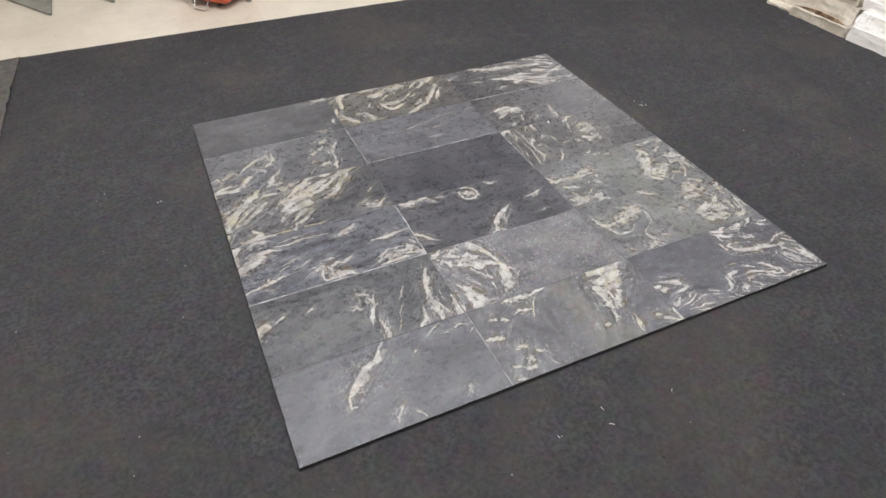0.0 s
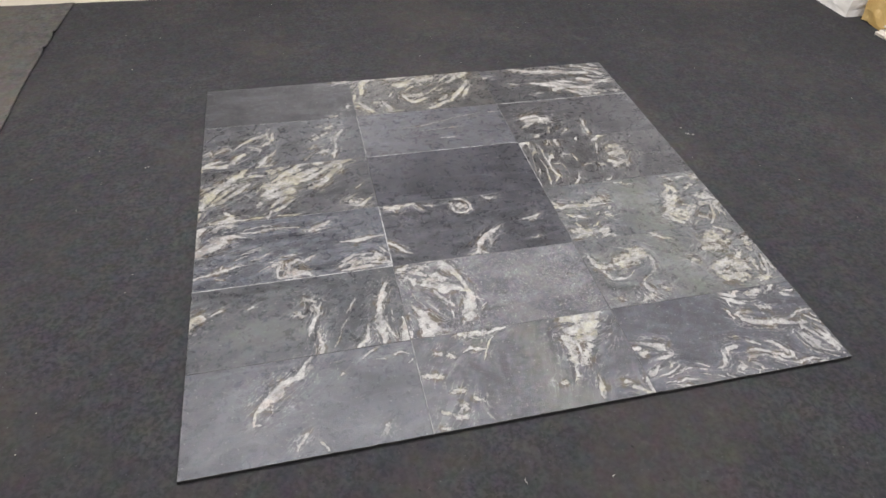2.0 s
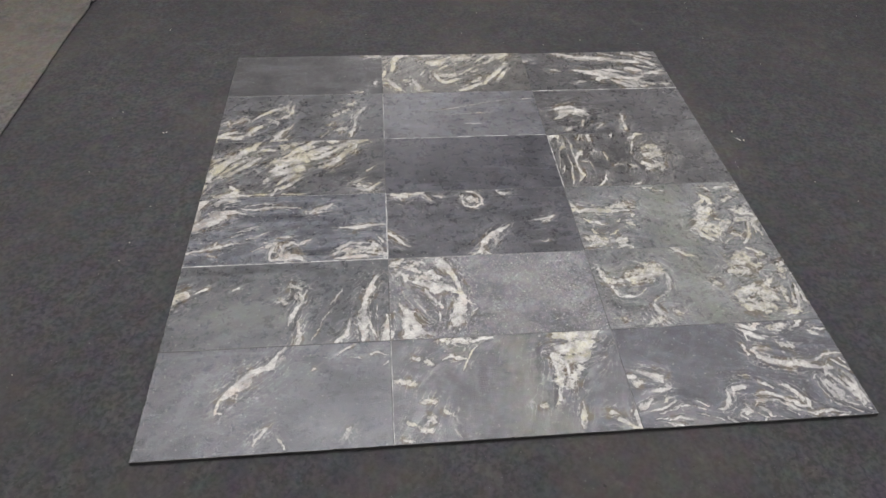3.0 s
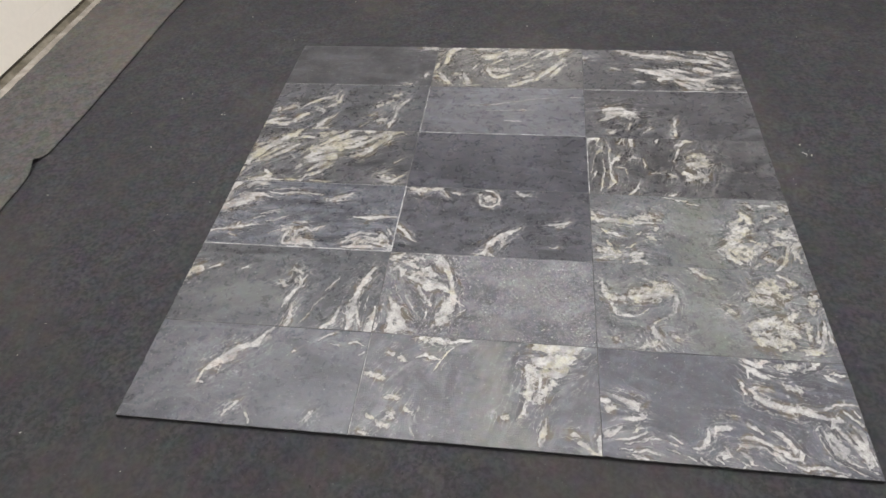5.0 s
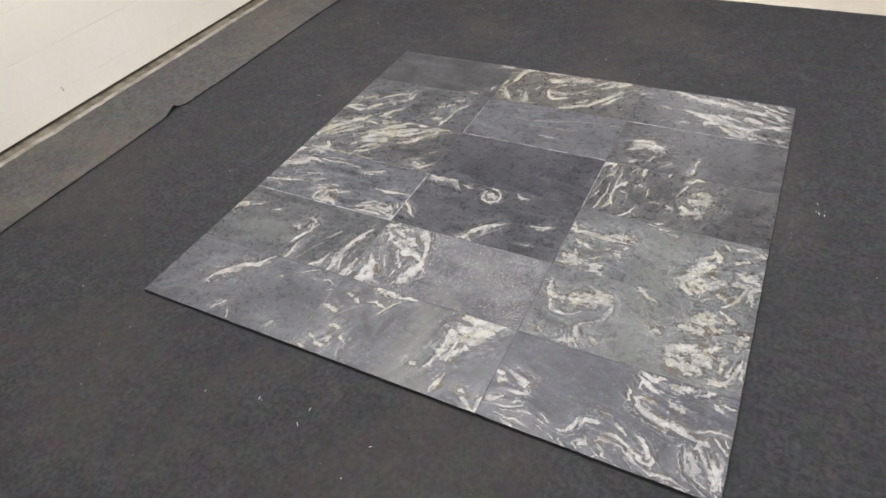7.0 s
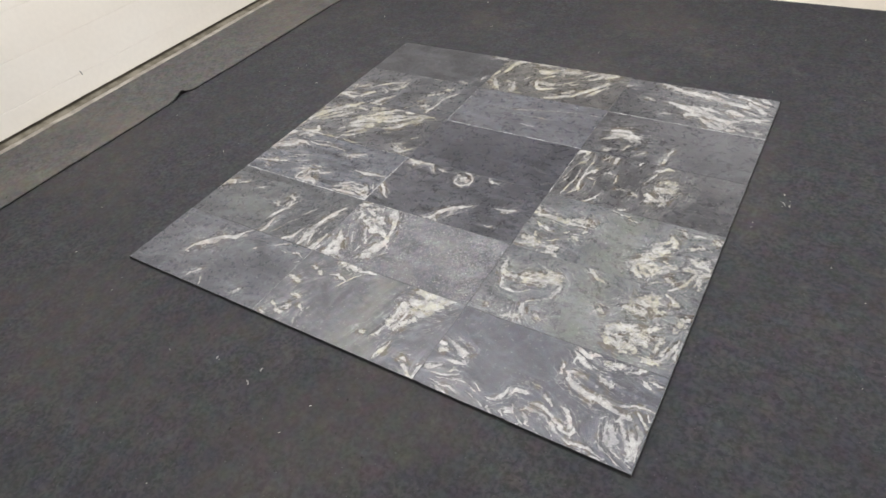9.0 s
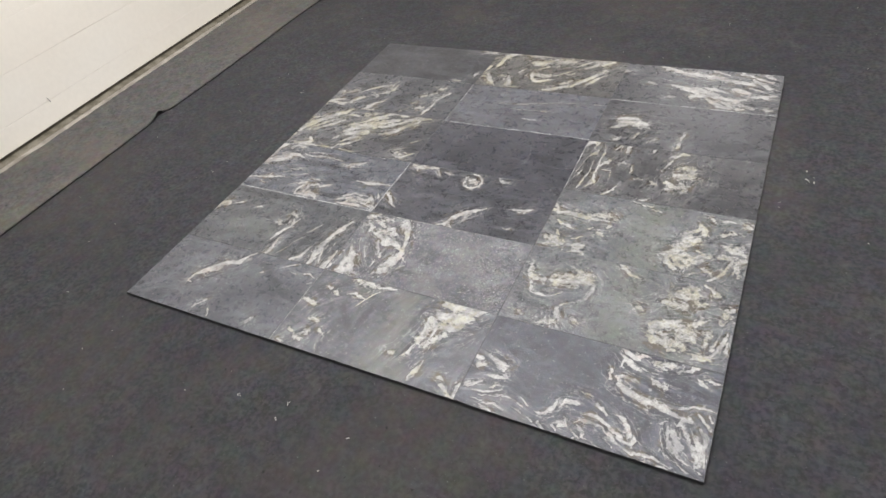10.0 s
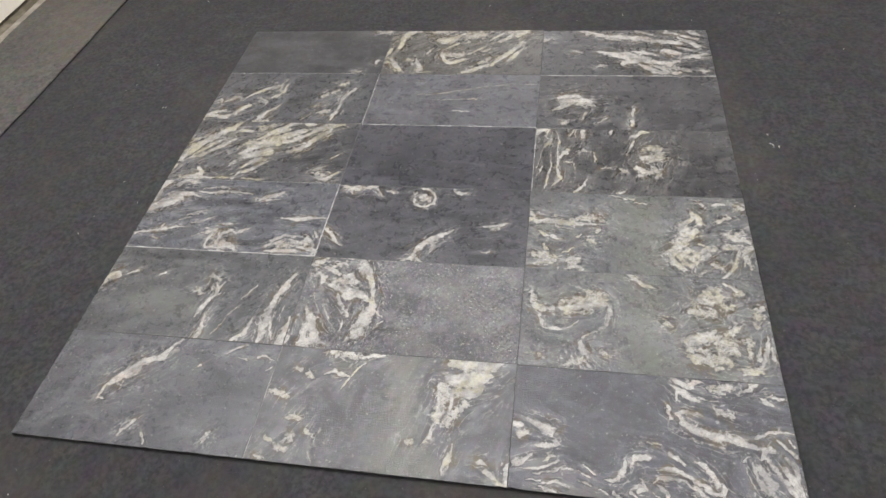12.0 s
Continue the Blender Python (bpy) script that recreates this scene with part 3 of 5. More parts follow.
vein(1, 1, (122, 215, 4), (154, 198, 5))
vein(1, 1, (130, 165, 15), (144, 178, 18), (168, 174, 11), (186, 164, 8), (201, 158, 8))
vein(1, 1, (102, 175, 6), (117, 147, 7), (132, 125, 5), (146, 104, 3.6))
vein(1, 1, (147, 295, 8), (164, 274, 14), (178, 249, 12), (189, 220, 10), (200, 192, 8), (203, 169, 7), (203, 143, 8))
vein(1, 1, (157, 251, 6), (148, 269, 5))
vein(1, 1, (209, 145, 11), (200, 126, 16), (195, 104, 20), (190, 81, 21), (186, 58, 19), (183, 40, 12))
vein(1, 1, (213, 133, 4), (230, 118, 3.1), (243, 108, 2.2))
vein(1, 1, (234, 84, 2.8), (249, 98, 1.9))
vein(1, 1, (28, 126, 4), (39, 104, 8), (49, 87, 17), (58, 61, 18), (76, 36, 14), (90, 19, 7))
vein(1, 1, (42, 68, 13), (44, 39, 11), (43, 9, 10))
vein(1, 1, (63, 23, 16), (84, 20, 14), (37, 9, 9))
vein(1, 1, (34, 175, 1.0), (49, 142, 2.2), (63, 121, 1.4))
vein(1, 1, (67, 144, 1.3), (88, 108, 2.2), (110, 74, 1.4))
vein(1, 1, (139, 89, 3.2), (138, 57, 3.2))
cloud(1, 1, (65, 271, 11), (95, 284, 11))
vein(1, 1, (74, 301, 2.0), (116, 302, 4), (154, 302, 2.0))
haze(1, 1, (233, 253, 11), (277, 276, 11))
haze(1, 1, (261, 113, 24), (400, 89, 23))
haze(1, 1, (496, 281, 40), (575, 248, 40))
haze(1, 1, (286, 227, 36), (399, 197, 31))
haze(1, 1, (500, 98, 40), (569, 138, 37))
murk(1, 1, (65, 181, 9), (104, 137, 11))
murk(1, 1, (133, 103, 8), (153, 132, 5))
murk(1, 1, (188, 280, 4), (211, 198, 5))
murk(1, 1, (232, 72, 7), (286, 68, 7))
murk(1, 1, (144, 207, 3.1), (169, 189, 4))
murk(1, 1, (87, 72, 7), (129, 32, 8))
# ground hue raised here to paint the lamp's sparkling sheen
tone(1, 1, (414, 197, 75), (511, 132, 72), (561, 51, 42))
tone(1, 1, (316, 64, 43), (382, 19, 28))
vein(1, 0, (138, 295, 7), (156, 313, 12), (178, 302, 11), (197, 287, 6))
cloud(1, 0, (154, 291, 12), (208, 285, 10))
vein(1, 0, (215, 284, 4), (242, 294, 6), (269, 297, 4))
cloud(1, 0, (61, 242, 7), (90, 229, 7), (108, 218, 5))
vein(1, 0, (134, 231, 2.1), (152, 243, 5), (177, 234, 7), (192, 229, 3.8))
vein(1, 0, (228, 270, 1.8), (211, 251, 2.7), (194, 220, 2.5), (184, 194, 2.2))
cloud(1, 0, (9, 175, 8), (36, 169, 9), (54, 162, 7))
cloud(1, 0, (70, 109, 5), (89, 115, 8), (105, 107, 5))
cloud(1, 0, (87, 69, 8), (99, 51, 7))
cloud(1, 0, (63, 40, 6), (88, 32, 6))
cloud(1, 0, (125, 78, 6), (147, 69, 5))
cloud(1, 0, (25, 8, 7), (45, 5, 5))
vein(1, 0, (146, 31, 1.8), (157, 11, 1.8))
cloud(1, 0, (30, 60, 6), (52, 48, 5))
haze(1, 0, (217, 157, 8), (217, 93, 8))
haze(1, 0, (256, 198, 7), (227, 115, 6))
murk(1, 0, (379, 192, 9), (394, 257, 9))
murk(1, 0, (464, 116, 8), (505, 143, 8))
murk(1, 0, (143, 187, 11), (202, 117, 11))
vein(1, 0, (442, 286, 11), (494, 286, 18), (541, 287, 13), (566, 298, 5))
vein(1, 0, (445, 244, 17), (498, 245, 26), (526, 263, 20))
vein(1, 0, (476, 211, 16), (512, 218, 15))
vein(1, 0, (425, 225, 8), (447, 213, 9))
cloud(1, 0, (437, 223, 17), (433, 185, 17), (426, 141, 17))
vein(1, 0, (425, 223, 6), (425, 188, 7), (423, 149, 5))
vein(1, 0, (453, 206, 5), (456, 167, 5))
cloud(1, 0, (487, 183, 13), (447, 132, 13))
vein(1, 0, (422, 123, 3.5), (414, 94, 6), (401, 73, 2.2))
cloud(1, 0, (362, 75, 6), (377, 79, 6))
vein(1, 0, (472, 89, 2.2), (469, 64, 5), (462, 45, 8), (457, 26, 4), (459, 8, 1.0))
vein(1, 0, (536, 48, 7), (548, 45, 5))
vein(1, 0, (549, 29, 7), (569, 20, 7), (586, 2, 6))
vein(1, 0, (595, -4, 6), (597, 19, 9), (599, 38, 11), (606, 50, 6))
murk(1, 0, (391, 178, 11), (409, 261, 9))
murk(1, 0, (544, 200, 13), (597, 271, 13))
murk(1, 0, (234, 209, 12), (226, 104, 14))
tone(1, 0, (334, 267, 47), (346, 162, 53), (348, 53, 56), (350, -23, 55))
tone(1, 0, (165, 252, 25), (218, 272, 20))
tone(1, 0, (330, 77, 38), (429, 23, 31))
haze(2, 0, (19, 25, 23), (172, 42, 24))
vein(2, 0, (361, 275, 6), (380, 260, 11), (396, 247, 8), (411, 242, 4))
vein(2, 0, (366, 290, 8), (389, 278, 9), (406, 294, 5), (426, 289, 2.8))
vein(2, 0, (365, 263, 4), (362, 243, 3.2))
vein(2, 0, (448, 272, 2.8), (468, 267, 3.0))
cloud(2, 0, (435, 279, 9), (485, 289, 11))
vein(2, 0, (467, 281, 5), (488, 288, 4))
vein(2, 0, (492, 269, 4), (514, 277, 5), (537, 296, 6), (551, 320, 5), (559, 343, 5), (569, 364, 3.8))
vein(2, 0, (341, 227, 4), (348, 195, 5))
vein(2, 0, (363, 210, 5), (370, 186, 8), (386, 175, 11), (404, 168, 11), (420, 163, 10), (439, 159, 10), (460, 158, 10), (480, 155, 10), (498, 150, 9), (516, 145, 5))
vein(2, 0, (364, 214, 3.0), (382, 215, 5), (403, 211, 5), (416, 206, 2.8))
vein(2, 0, (378, 205, 1.3), (401, 190, 1.7))
vein(2, 0, (411, 254, 1.9), (432, 246, 2.0), (451, 248, 2.0))
vein(2, 0, (439, 232, 3.6), (454, 220, 5), (468, 212, 2.8))
cloud(2, 0, (452, 217, 10), (473, 214, 10))
vein(2, 0, (541, 266, 2.5), (552, 254, 5), (566, 246, 1.9))
vein(2, 0, (554, 266, 1.8), (571, 274, 2.2))
vein(2, 0, (571, 268, 4), (591, 265, 5))
vein(2, 0, (255, 82, 2.8), (264, 94, 7), (277, 98, 8), (298, 99, 3.0))
vein(2, 0, (240, 92, 3.0), (242, 72, 5), (235, 54, 6), (219, 39, 5), (200, 39, 2.0))
vein(2, 0, (292, 132, 2.8), (321, 127, 2.8))
vein(2, 0, (337, 112, 4), (351, 102, 5), (366, 93, 3.2))
vein(2, 0, (309, 71, 2.2), (331, 78, 4), (347, 77, 5), (364, 69, 5), (379, 59, 6), (394, 49, 7), (410, 45, 5))
vein(2, 0, (298, 44, 2.2), (319, 54, 4), (340, 57, 5), (360, 56, 4), (375, 43, 4), (396, 28, 4), (410, 21, 2.2))
vein(2, 0, (390, 100, 3.9), (406, 93, 6), (418, 78, 5), (426, 59, 7), (425, 49, 4))
vein(2, 0, (402, 41, 3.1), (422, 32, 4), (435, 34, 7), (441, 45, 5), (437, 58, 2.2))
vein(2, 0, (251, 16, 3.5), (267, 6, 2.2))
vein(2, 0, (264, 19, 4), (279, 28, 6), (280, 41, 3.8), (273, 52, 2.2))
vein(2, 0, (252, 22, 3.5), (271, 35, 3.1))
vein(2, 0, (307, 38, 3.1), (324, 27, 4), (328, 11, 2.8), (341, 8, 1.9))
vein(2, 0, (308, 16, 2.1), (325, 3, 1.0))
vein(2, 0, (189, 17, 1.9), (207, 9, 1.9))
vein(2, 0, (216, 11, 3.6), (235, -1, 3.2))
vein(2, 0, (247, -9, 2.8), (269, -14, 3.0))
vein(2, 0, (276, -7, 3.0), (302, -6, 5), (313, 4, 2.8))
vein(2, 0, (296, 22, 1.4), (309, 11, 2.1))
vein(2, 0, (373, 27, 1.0), (397, 10, 2.2))
vein(2, 0, (352, 8, 1.0), (374, -1, 2.8))
vein(2, 0, (420, 16, 1.0), (446, 10, 3.1))
vein(2, 0, (447, 14, 4), (469, 18, 5), (488, 20, 5), (506, 11, 2.2))
vein(2, 0, (469, -1, 2.0), (489, -2, 2.0))
vein(2, 0, (499, 0, 3.0), (515, -1, 6), (531, -7, 2.8))
vein(2, 0, (488, 110, 3.5), (498, 122, 3.6))
vein(2, 0, (490, 95, 1.2), (494, 68, 2.2), (509, 40, 1.6))
vein(2, 0, (504, 110, 2.2), (509, 75, 5), (518, 55, 9), (534, 44, 7))
vein(2, 0, (516, 99, 8), (529, 77, 10), (541, 63, 8))
vein(2, 0, (525, 122, 5), (532, 141, 6), (543, 146, 7), (552, 135, 3.8))
vein(2, 0, (538, 118, 6), (549, 95, 6), (560, 73, 3.5))
vein(2, 0, (564, 106, 4), (575, 83, 8), (585, 64, 10), (585, 38, 6))
vein(2, 0, (571, 126, 4), (589, 106, 7), (588, 79, 6))
vein(2, 0, (563, 73, 6), (575, 52, 7), (576, 26, 3.0))
vein(2, 0, (560, 166, 2.8), (576, 150, 4), (592, 132, 3.5))
vein(2, 0, (586, 168, 3.6), (595, 153, 1.9))
vein(2, 0, (517, 164, 1.0), (549, 184, 4), (582, 187, 3.0), (599, 185, 1.0))
vein(2, 0, (523, 171, 4), (536, 174, 3.0))
vein(2, 0, (533, 40, 2.2), (564, 26, 1.8), (595, 14, 1.3))
vein(2, 0, (508, 36, 2.2), (556, 11, 2.2), (586, 2, 1.3))
vein(2, 0, (547, 55, 1.0), (584, 30, 2.1))
vein(2, 0, (592, 60, 2.0), (595, 31, 2.0))
murk(2, 0, (355, 160, 5), (385, 152, 6))
murk(2, 0, (555, 131, 3.2), (563, 89, 4))
murk(2, 0, (107, 93, 2.8), (179, 74, 2.8))
murk(2, 0, (466, 37, 4), (486, 30, 4))
murk(2, 0, (461, 103, 7), (447, 58, 7))
murk(2, 0, (351, 212, 2.2), (364, 183, 2.2))
murk(2, 0, (523, 115, 2.2), (539, 74, 2.5))
murk(2, 0, (488, 223, 10), (571, 226, 10))
vein(2, 0, (31, 165, 2.9), (52, 155, 8), (74, 144, 13), (88, 142, 6), (87, 127, 4))
vein(2, 0, (-2, 147, 8), (16, 147, 7))
cloud(2, 0, (16, 125, 11), (32, 129, 9))
vein(2, 0, (54, 101, 3.2), (77, 107, 7), (101, 107, 3.0))
vein(2, 0, (10, 53, 7), (24, 62, 8), (45, 78, 4))
vein(2, 0, (70, 67, 1.4), (88, 80, 6), (103, 83, 2.2))
vein(2, 0, (70, 16, 2.8), (98, 22, 5), (128, 15, 2.0))
vein(2, 0, (66, 8, 3.2), (91, -1, 7), (106, -3, 3.8))
vein(2, 0, (94, 55, 2.0), (133, 52, 2.0))
vein(2, 0, (53, 36, 2.2), (92, 48, 3.5), (119, 63, 1.4))
vein(2, 0, (145, 52, 1.9), (171, 42, 1.9))
vein(2, 0, (31, 43, 1.3), (73, 53, 3.1), (106, 73, 2.2))
vein(2, 0, (147, 34, 2.2), (173, 24, 2.2))
vein(2, 0, (37, 24, 1.0), (65, 22, 2.8))
vein(2, 0, (158, 66, 2.1), (182, 49, 1.7))
# pale warm area: the lamp's reflection put into the stone colour
tone(2, 0, (34, 70, 30), (96, 27, 35), (166, 11, 28))
vein(2, 1, (265, 301, 3.1), (279, 290, 7), (296, 278, 8), (309, 264, 6), (326, 260, 5), (340, 259, 2.0))
cloud(2, 1, (18, 219, 8), (27, 197, 10))
vein(2, 1, (20, 191, 6), (32, 178, 9), (53, 171, 9), (79, 173, 7))
vein(2, 1, (22, 226, 3.0), (20, 200, 6))
vein(2, 1, (100, 176, 9), (124, 176, 12), (145, 185, 11), (166, 190, 13), (187, 201, 14), (209, 197, 7))
cloud(2, 1, (107, 194, 11), (152, 207, 14), (203, 214, 14))
vein(2, 1, (110, 163, 5), (155, 168, 2.0))
cloud(2, 1, (173, 227, 15), (195, 225, 15))
vein(2, 1, (221, 189, 4), (223, 168, 7), (216, 156, 5), (212, 130, 3.8))
vein(2, 1, (44, 150, 3.2), (50, 137, 4), (55, 115, 3.5), (70, 110, 5), (90, 113, 7), (102, 112, 2.0))
vein(2, 1, (115, 115, 1.4), (141, 139, 2.2))
vein(2, 1, (187, 116, 4), (166, 101, 2.8), (150, 88, 2.8))
vein(2, 1, (146, 76, 5), (150, 57, 11), (161, 46, 7))
cloud(2, 1, (135, 21, 12), (161, 30, 12))
vein(2, 1, (158, 27, 4), (168, 10, 3.1))
cloud(2, 1, (117, 12, 7), (129, 21, 8))
cloud(2, 1, (48, 32, 7), (59, 27, 6))
cloud(2, 1, (196, 57, 7), (210, 44, 8))
vein(2, 1, (445, 242, 3.9), (459, 257, 6), (473, 266, 9), (489, 260, 11), (495, 242, 9), (482, 227, 8))
vein(2, 1, (449, 230, 11), (466, 221, 11))
cloud(2, 1, (468, 246, 24), (486, 233, 18))
cloud(2, 1, (497, 214, 11), (513, 207, 11))
vein(2, 1, (501, 206, 6), (521, 218, 6))
cloud(2, 1, (421, 193, 14), (470, 187, 16))
vein(2, 1, (504, 288, 4), (519, 280, 3.5), (533, 261, 4))
cloud(2, 1, (535, 251, 10), (549, 255, 8))
vein(2, 1, (578, 209, 8), (593, 215, 6))
cloud(2, 1, (575, 185, 13), (592, 186, 12))
cloud(2, 1, (564, 163, 8), (569, 155, 8))
vein(2, 1, (396, 98, 5), (413, 109, 9), (433, 117, 11), (453, 124, 11), (470, 135, 3.5))
vein(2, 1, (404, 91, 8), (438, 103, 11), (461, 113, 7))
cloud(2, 1, (495, 123, 11), (522, 148, 11))
vein(2, 1, (507, 130, 7), (526, 148, 6))
cloud(2, 1, (474, 105, 15), (509, 108, 15))
vein(2, 1, (401, 59, 7), (420, 55, 13), (438, 47, 12), (452, 41, 4))
cloud(2, 1, (407, 77, 11), (444, 77, 14))
cloud(2, 1, (477, 80, 17), (507, 76, 14))
vein(2, 1, (486, 93, 5), (506, 86, 10), (516, 77, 8))
cloud(2, 1, (456, 58, 16), (485, 51, 15))
vein(2, 1, (459, 31, 6), (475, 37, 4))
cloud(2, 1, (355, 157, 10), (367, 141, 9))
vein(2, 1, (585, 127, 3.0), (585, 100, 6), (575, 69, 6), (562, 42, 4))
vein(2, 1, (593, 96, 4), (594, 66, 5))
cloud(2, 1, (525, 30, 11), (556, 37, 9))
vein(2, 1, (518, 17, 3.8), (561, 27, 5))
cloud(2, 1, (559, 60, 8), (569, 91, 6))
cloud(2, 1, (542, 120, 6), (541, 73, 6))
murk(2, 1, (34, 77, 14), (115, 64, 14))
murk(2, 1, (436, 144, 5), (479, 152, 5))
murk(2, 1, (533, 107, 6), (540, 55, 7))
murk(2, 1, (108, 140, 5), (169, 152, 5))
haze(2, 1, (412, 179, 19), (511, 180, 18))
tone(2, 1, (296, 269, 63), (318, 164, 74), (323, 35, 64))
tone(2, 1, (51, 214, 22), (195, 207, 25))
tone(2, 1, (452, 175, 40), (472, 19, 31))
haze(2, 1, (249, 159, 55), (353, 101, 66))
vein(2, 2, (3, 187, 9), (23, 177, 7), (55, 187, 7), (79, 180, 10), (103, 179, 12), (125, 174, 9))
cloud(2, 2, (124, 187, 10), (158, 200, 16), (190, 202, 14), (209, 187, 6))
vein(2, 2, (132, 174, 5), (185, 175, 6))
vein(2, 2, (77, 160, 3.2), (107, 155, 3.0))
cloud(2, 2, (5, 216, 8), (14, 194, 8))
vein(2, 2, (33, 142, 3.3), (45, 128, 8), (65, 123, 7), (81, 113, 3.8), (98, 112, 2.0))
vein(2, 2, (43, 94, 4), (53, 73, 5))
cloud(2, 2, (26, 53, 14), (53, 51, 19), (76, 40, 12))
vein(2, 2, (34, 58, 9), (52, 55, 13), (62, 35, 8))
vein(2, 2, (20, 19, 5), (38, 24, 8), (69, 28, 7), (85, 37, 3.1))
vein(2, 2, (127, 89, 2.1), (113, 69, 3.1), (96, 64, 1.9))
vein(2, 2, (106, 32, 3.1), (124, 44, 9), (142, 45, 7))
vein(2, 2, (104, 5, 3.2), (125, 16, 7), (151, 8, 5))
cloud(2, 2, (118, 27, 11), (142, 29, 9))
cloud(2, 2, (189, 143, 6), (197, 154, 6))
cloud(2, 2, (166, 116, 8), (185, 105, 6))
vein(2, 2, (135, 125, 3.1), (152, 136, 3.1))
vein(2, 2, (236, 296, 3.0), (259, 292, 4))
vein(2, 2, (253, 306, 6), (266, 321, 6))
vein(2, 2, (268, 286, 4), (296, 280, 5))
vein(2, 2, (299, 269, 1.9), (329, 264, 4))
vein(2, 2, (452, 234, 7), (468, 218, 11), (470, 194, 7))
vein(2, 2, (417, 184, 7), (436, 194, 8), (456, 213, 7))
vein(2, 2, (414, 174, 8), (424, 151, 17), (442, 152, 17), (457, 170, 10))
vein(2, 2, (431, 131, 11), (414, 115, 15), (398, 98, 14), (382, 81, 11), (370, 76, 7))
vein(2, 2, (385, 67, 9), (393, 48, 12), (407, 36, 11), (417, 23, 7))
vein(2, 2, (402, 78, 6), (410, 61, 7))
vein(2, 2, (419, 83, 6), (440, 91, 10), (459, 86, 7), (481, 103, 11), (484, 82, 7), (466, 71, 7))
vein(2, 2, (436, 65, 5), (448, 50, 8))
vein(2, 2, (462, 118, 5), (470, 115, 5))
cloud(2, 2, (408, 79, 19), (449, 71, 18))
cloud(2, 2, (418, 48, 15), (431, 37, 12))
cloud(2, 2, (434, 173, 17), (406, 109, 17))
cloud(2, 2, (478, 278, 8), (489, 261, 7))
cloud(2, 2, (577, 270, 8), (590, 260, 11))
cloud(2, 2, (532, 156, 12), (550, 148, 13), (573, 162, 12))
vein(2, 2, (551, 138, 7), (576, 140, 11), (591, 129, 8))
cloud(2, 2, (534, 117, 14), (559, 108, 14))
vein(2, 2, (572, 95, 6), (591, 111, 9))
vein(2, 2, (561, 93, 5), (550, 59, 6), (536, 29, 6), (521, 8, 5))
vein(2, 2, (576, 84, 3.2), (566, 47, 2.9))
vein(2, 2, (501, -8, 3.9), (521, 8, 3.9))
cloud(2, 2, (494, 45, 10), (514, 28, 9))
cloud(2, 2, (577, 70, 8), (582, 42, 7))
cloud(2, 2, (454, 14, 7), (466, 24, 6))
vein(2, 2, (516, 269, 4), (546, 273, 6))
cloud(2, 2, (488, 94, 8), (501, 105, 7))
cloud(2, 2, (518, 199, 8), (551, 222, 7))
murk(2, 2, (24, 95, 9), (105, 89, 10), (169, 146, 7))
murk(2, 2, (489, 161, 7), (524, 221, 9))
murk(2, 2, (455, 132, 5), (468, 143, 3.6))
tone(2, 2, (310, 259, 71), (317, 108, 75), (326, 9, 72))
tone(2, 2, (40, 166, 22), (198, 186, 22))
haze(2, 2, (259, 167, 62), (382, 175, 45))
vein(0, 2, (-10, 141, 10), (13, 162, 17), (33, 183, 20), (58, 192, 21), (84, 209, 15))
vein(0, 2, (-2, 270, 14), (1, 233, 15), (2, 202, 12))
vein(0, 2, (51, 220, 11), (80, 232, 14), (119, 234, 8), (152, 220, 2.4))
vein(0, 2, (2, 270, 15), (20, 285, 11))
vein(0, 2, (58, 273, 10), (82, 296, 11), (106, 286, 11), (117, 313, 6))
vein(0, 2, (140, 245, 3.0), (185, 240, 5), (230, 250, 6), (271, 246, 5), (325, 241, 2.0))
vein(0, 2, (149, 256, 2.2), (203, 269, 3.0), (245, 263, 2.0))
vein(0, 2, (343, 222, 3.0), (374, 226, 9), (400, 237, 7))
vein(0, 2, (407, 235, 8), (424, 251, 6))
vein(0, 2, (383, 216, 4), (426, 221, 2.2))
vein(0, 2, (450, 142, 2.0), (484, 144, 6), (512, 141, 10), (546, 148, 7), (595, 148, 2.0))
vein(0, 2, (-5, 52, 3.0), (33, 61, 4), (66, 70, 5), (101, 77, 7), (134, 88, 5), (154, 94, 1.2))
vein(0, 2, (82, 95, 2.2), (78, 83, 3.4))
vein(0, 2, (127, 116, 2.8), (157, 128, 4))
vein(0, 2, (161, 150, 3.2), (200, 162, 4))
vein(0, 2, (171, 105, 1.9), (199, 113, 3.6), (233, 132, 1.4))
vein(0, 2, (140, 139, 2.2), (180, 146, 3.2))
vein(0, 2, (68, 42, 2.8), (87, 32, 3.0))
vein(0, 2, (193, 52, 1.4), (226, 70, 2.8))
vein(0, 2, (238, 69, 6), (255, 72, 6), (253, 51, 8), (248, 33, 4), (253, 15, 5))
vein(0, 2, (277, 69, 3.2), (285, 53, 3.6), (285, 31, 5), (287, 13, 5))
vein(0, 2, (257, 11, 5), (295, 14, 8), (310, 21, 17), (324, 24, 13), (349, 8, 3.6))
cloud(0, 2, (240, 74, 11), (260, 79, 9))
vein(0, 2, (297, 70, 8), (314, 83, 7), (332, 70, 5))
vein(0, 2, (340, 77, 6), (368, 95, 2.2))
vein(0, 2, (273, 106, 4), (308, 108, 4))
vein(0, 2, (439, 25, 6), (456, 37, 6), (460, 53, 6), (476, 58, 6), (490, 71, 6), (521, 68, 5))
vein(0, 2, (508, 56, 3.6), (541, 47, 8), (557, 52, 9), (560, 70, 8), (572, 60, 6), (589, 37, 6))
vein(0, 2, (446, 6, 3.0), (491, 11, 7), (537, 14, 9))
vein(0, 2, (543, 30, 6), (574, 23, 8), (597, 16, 9))
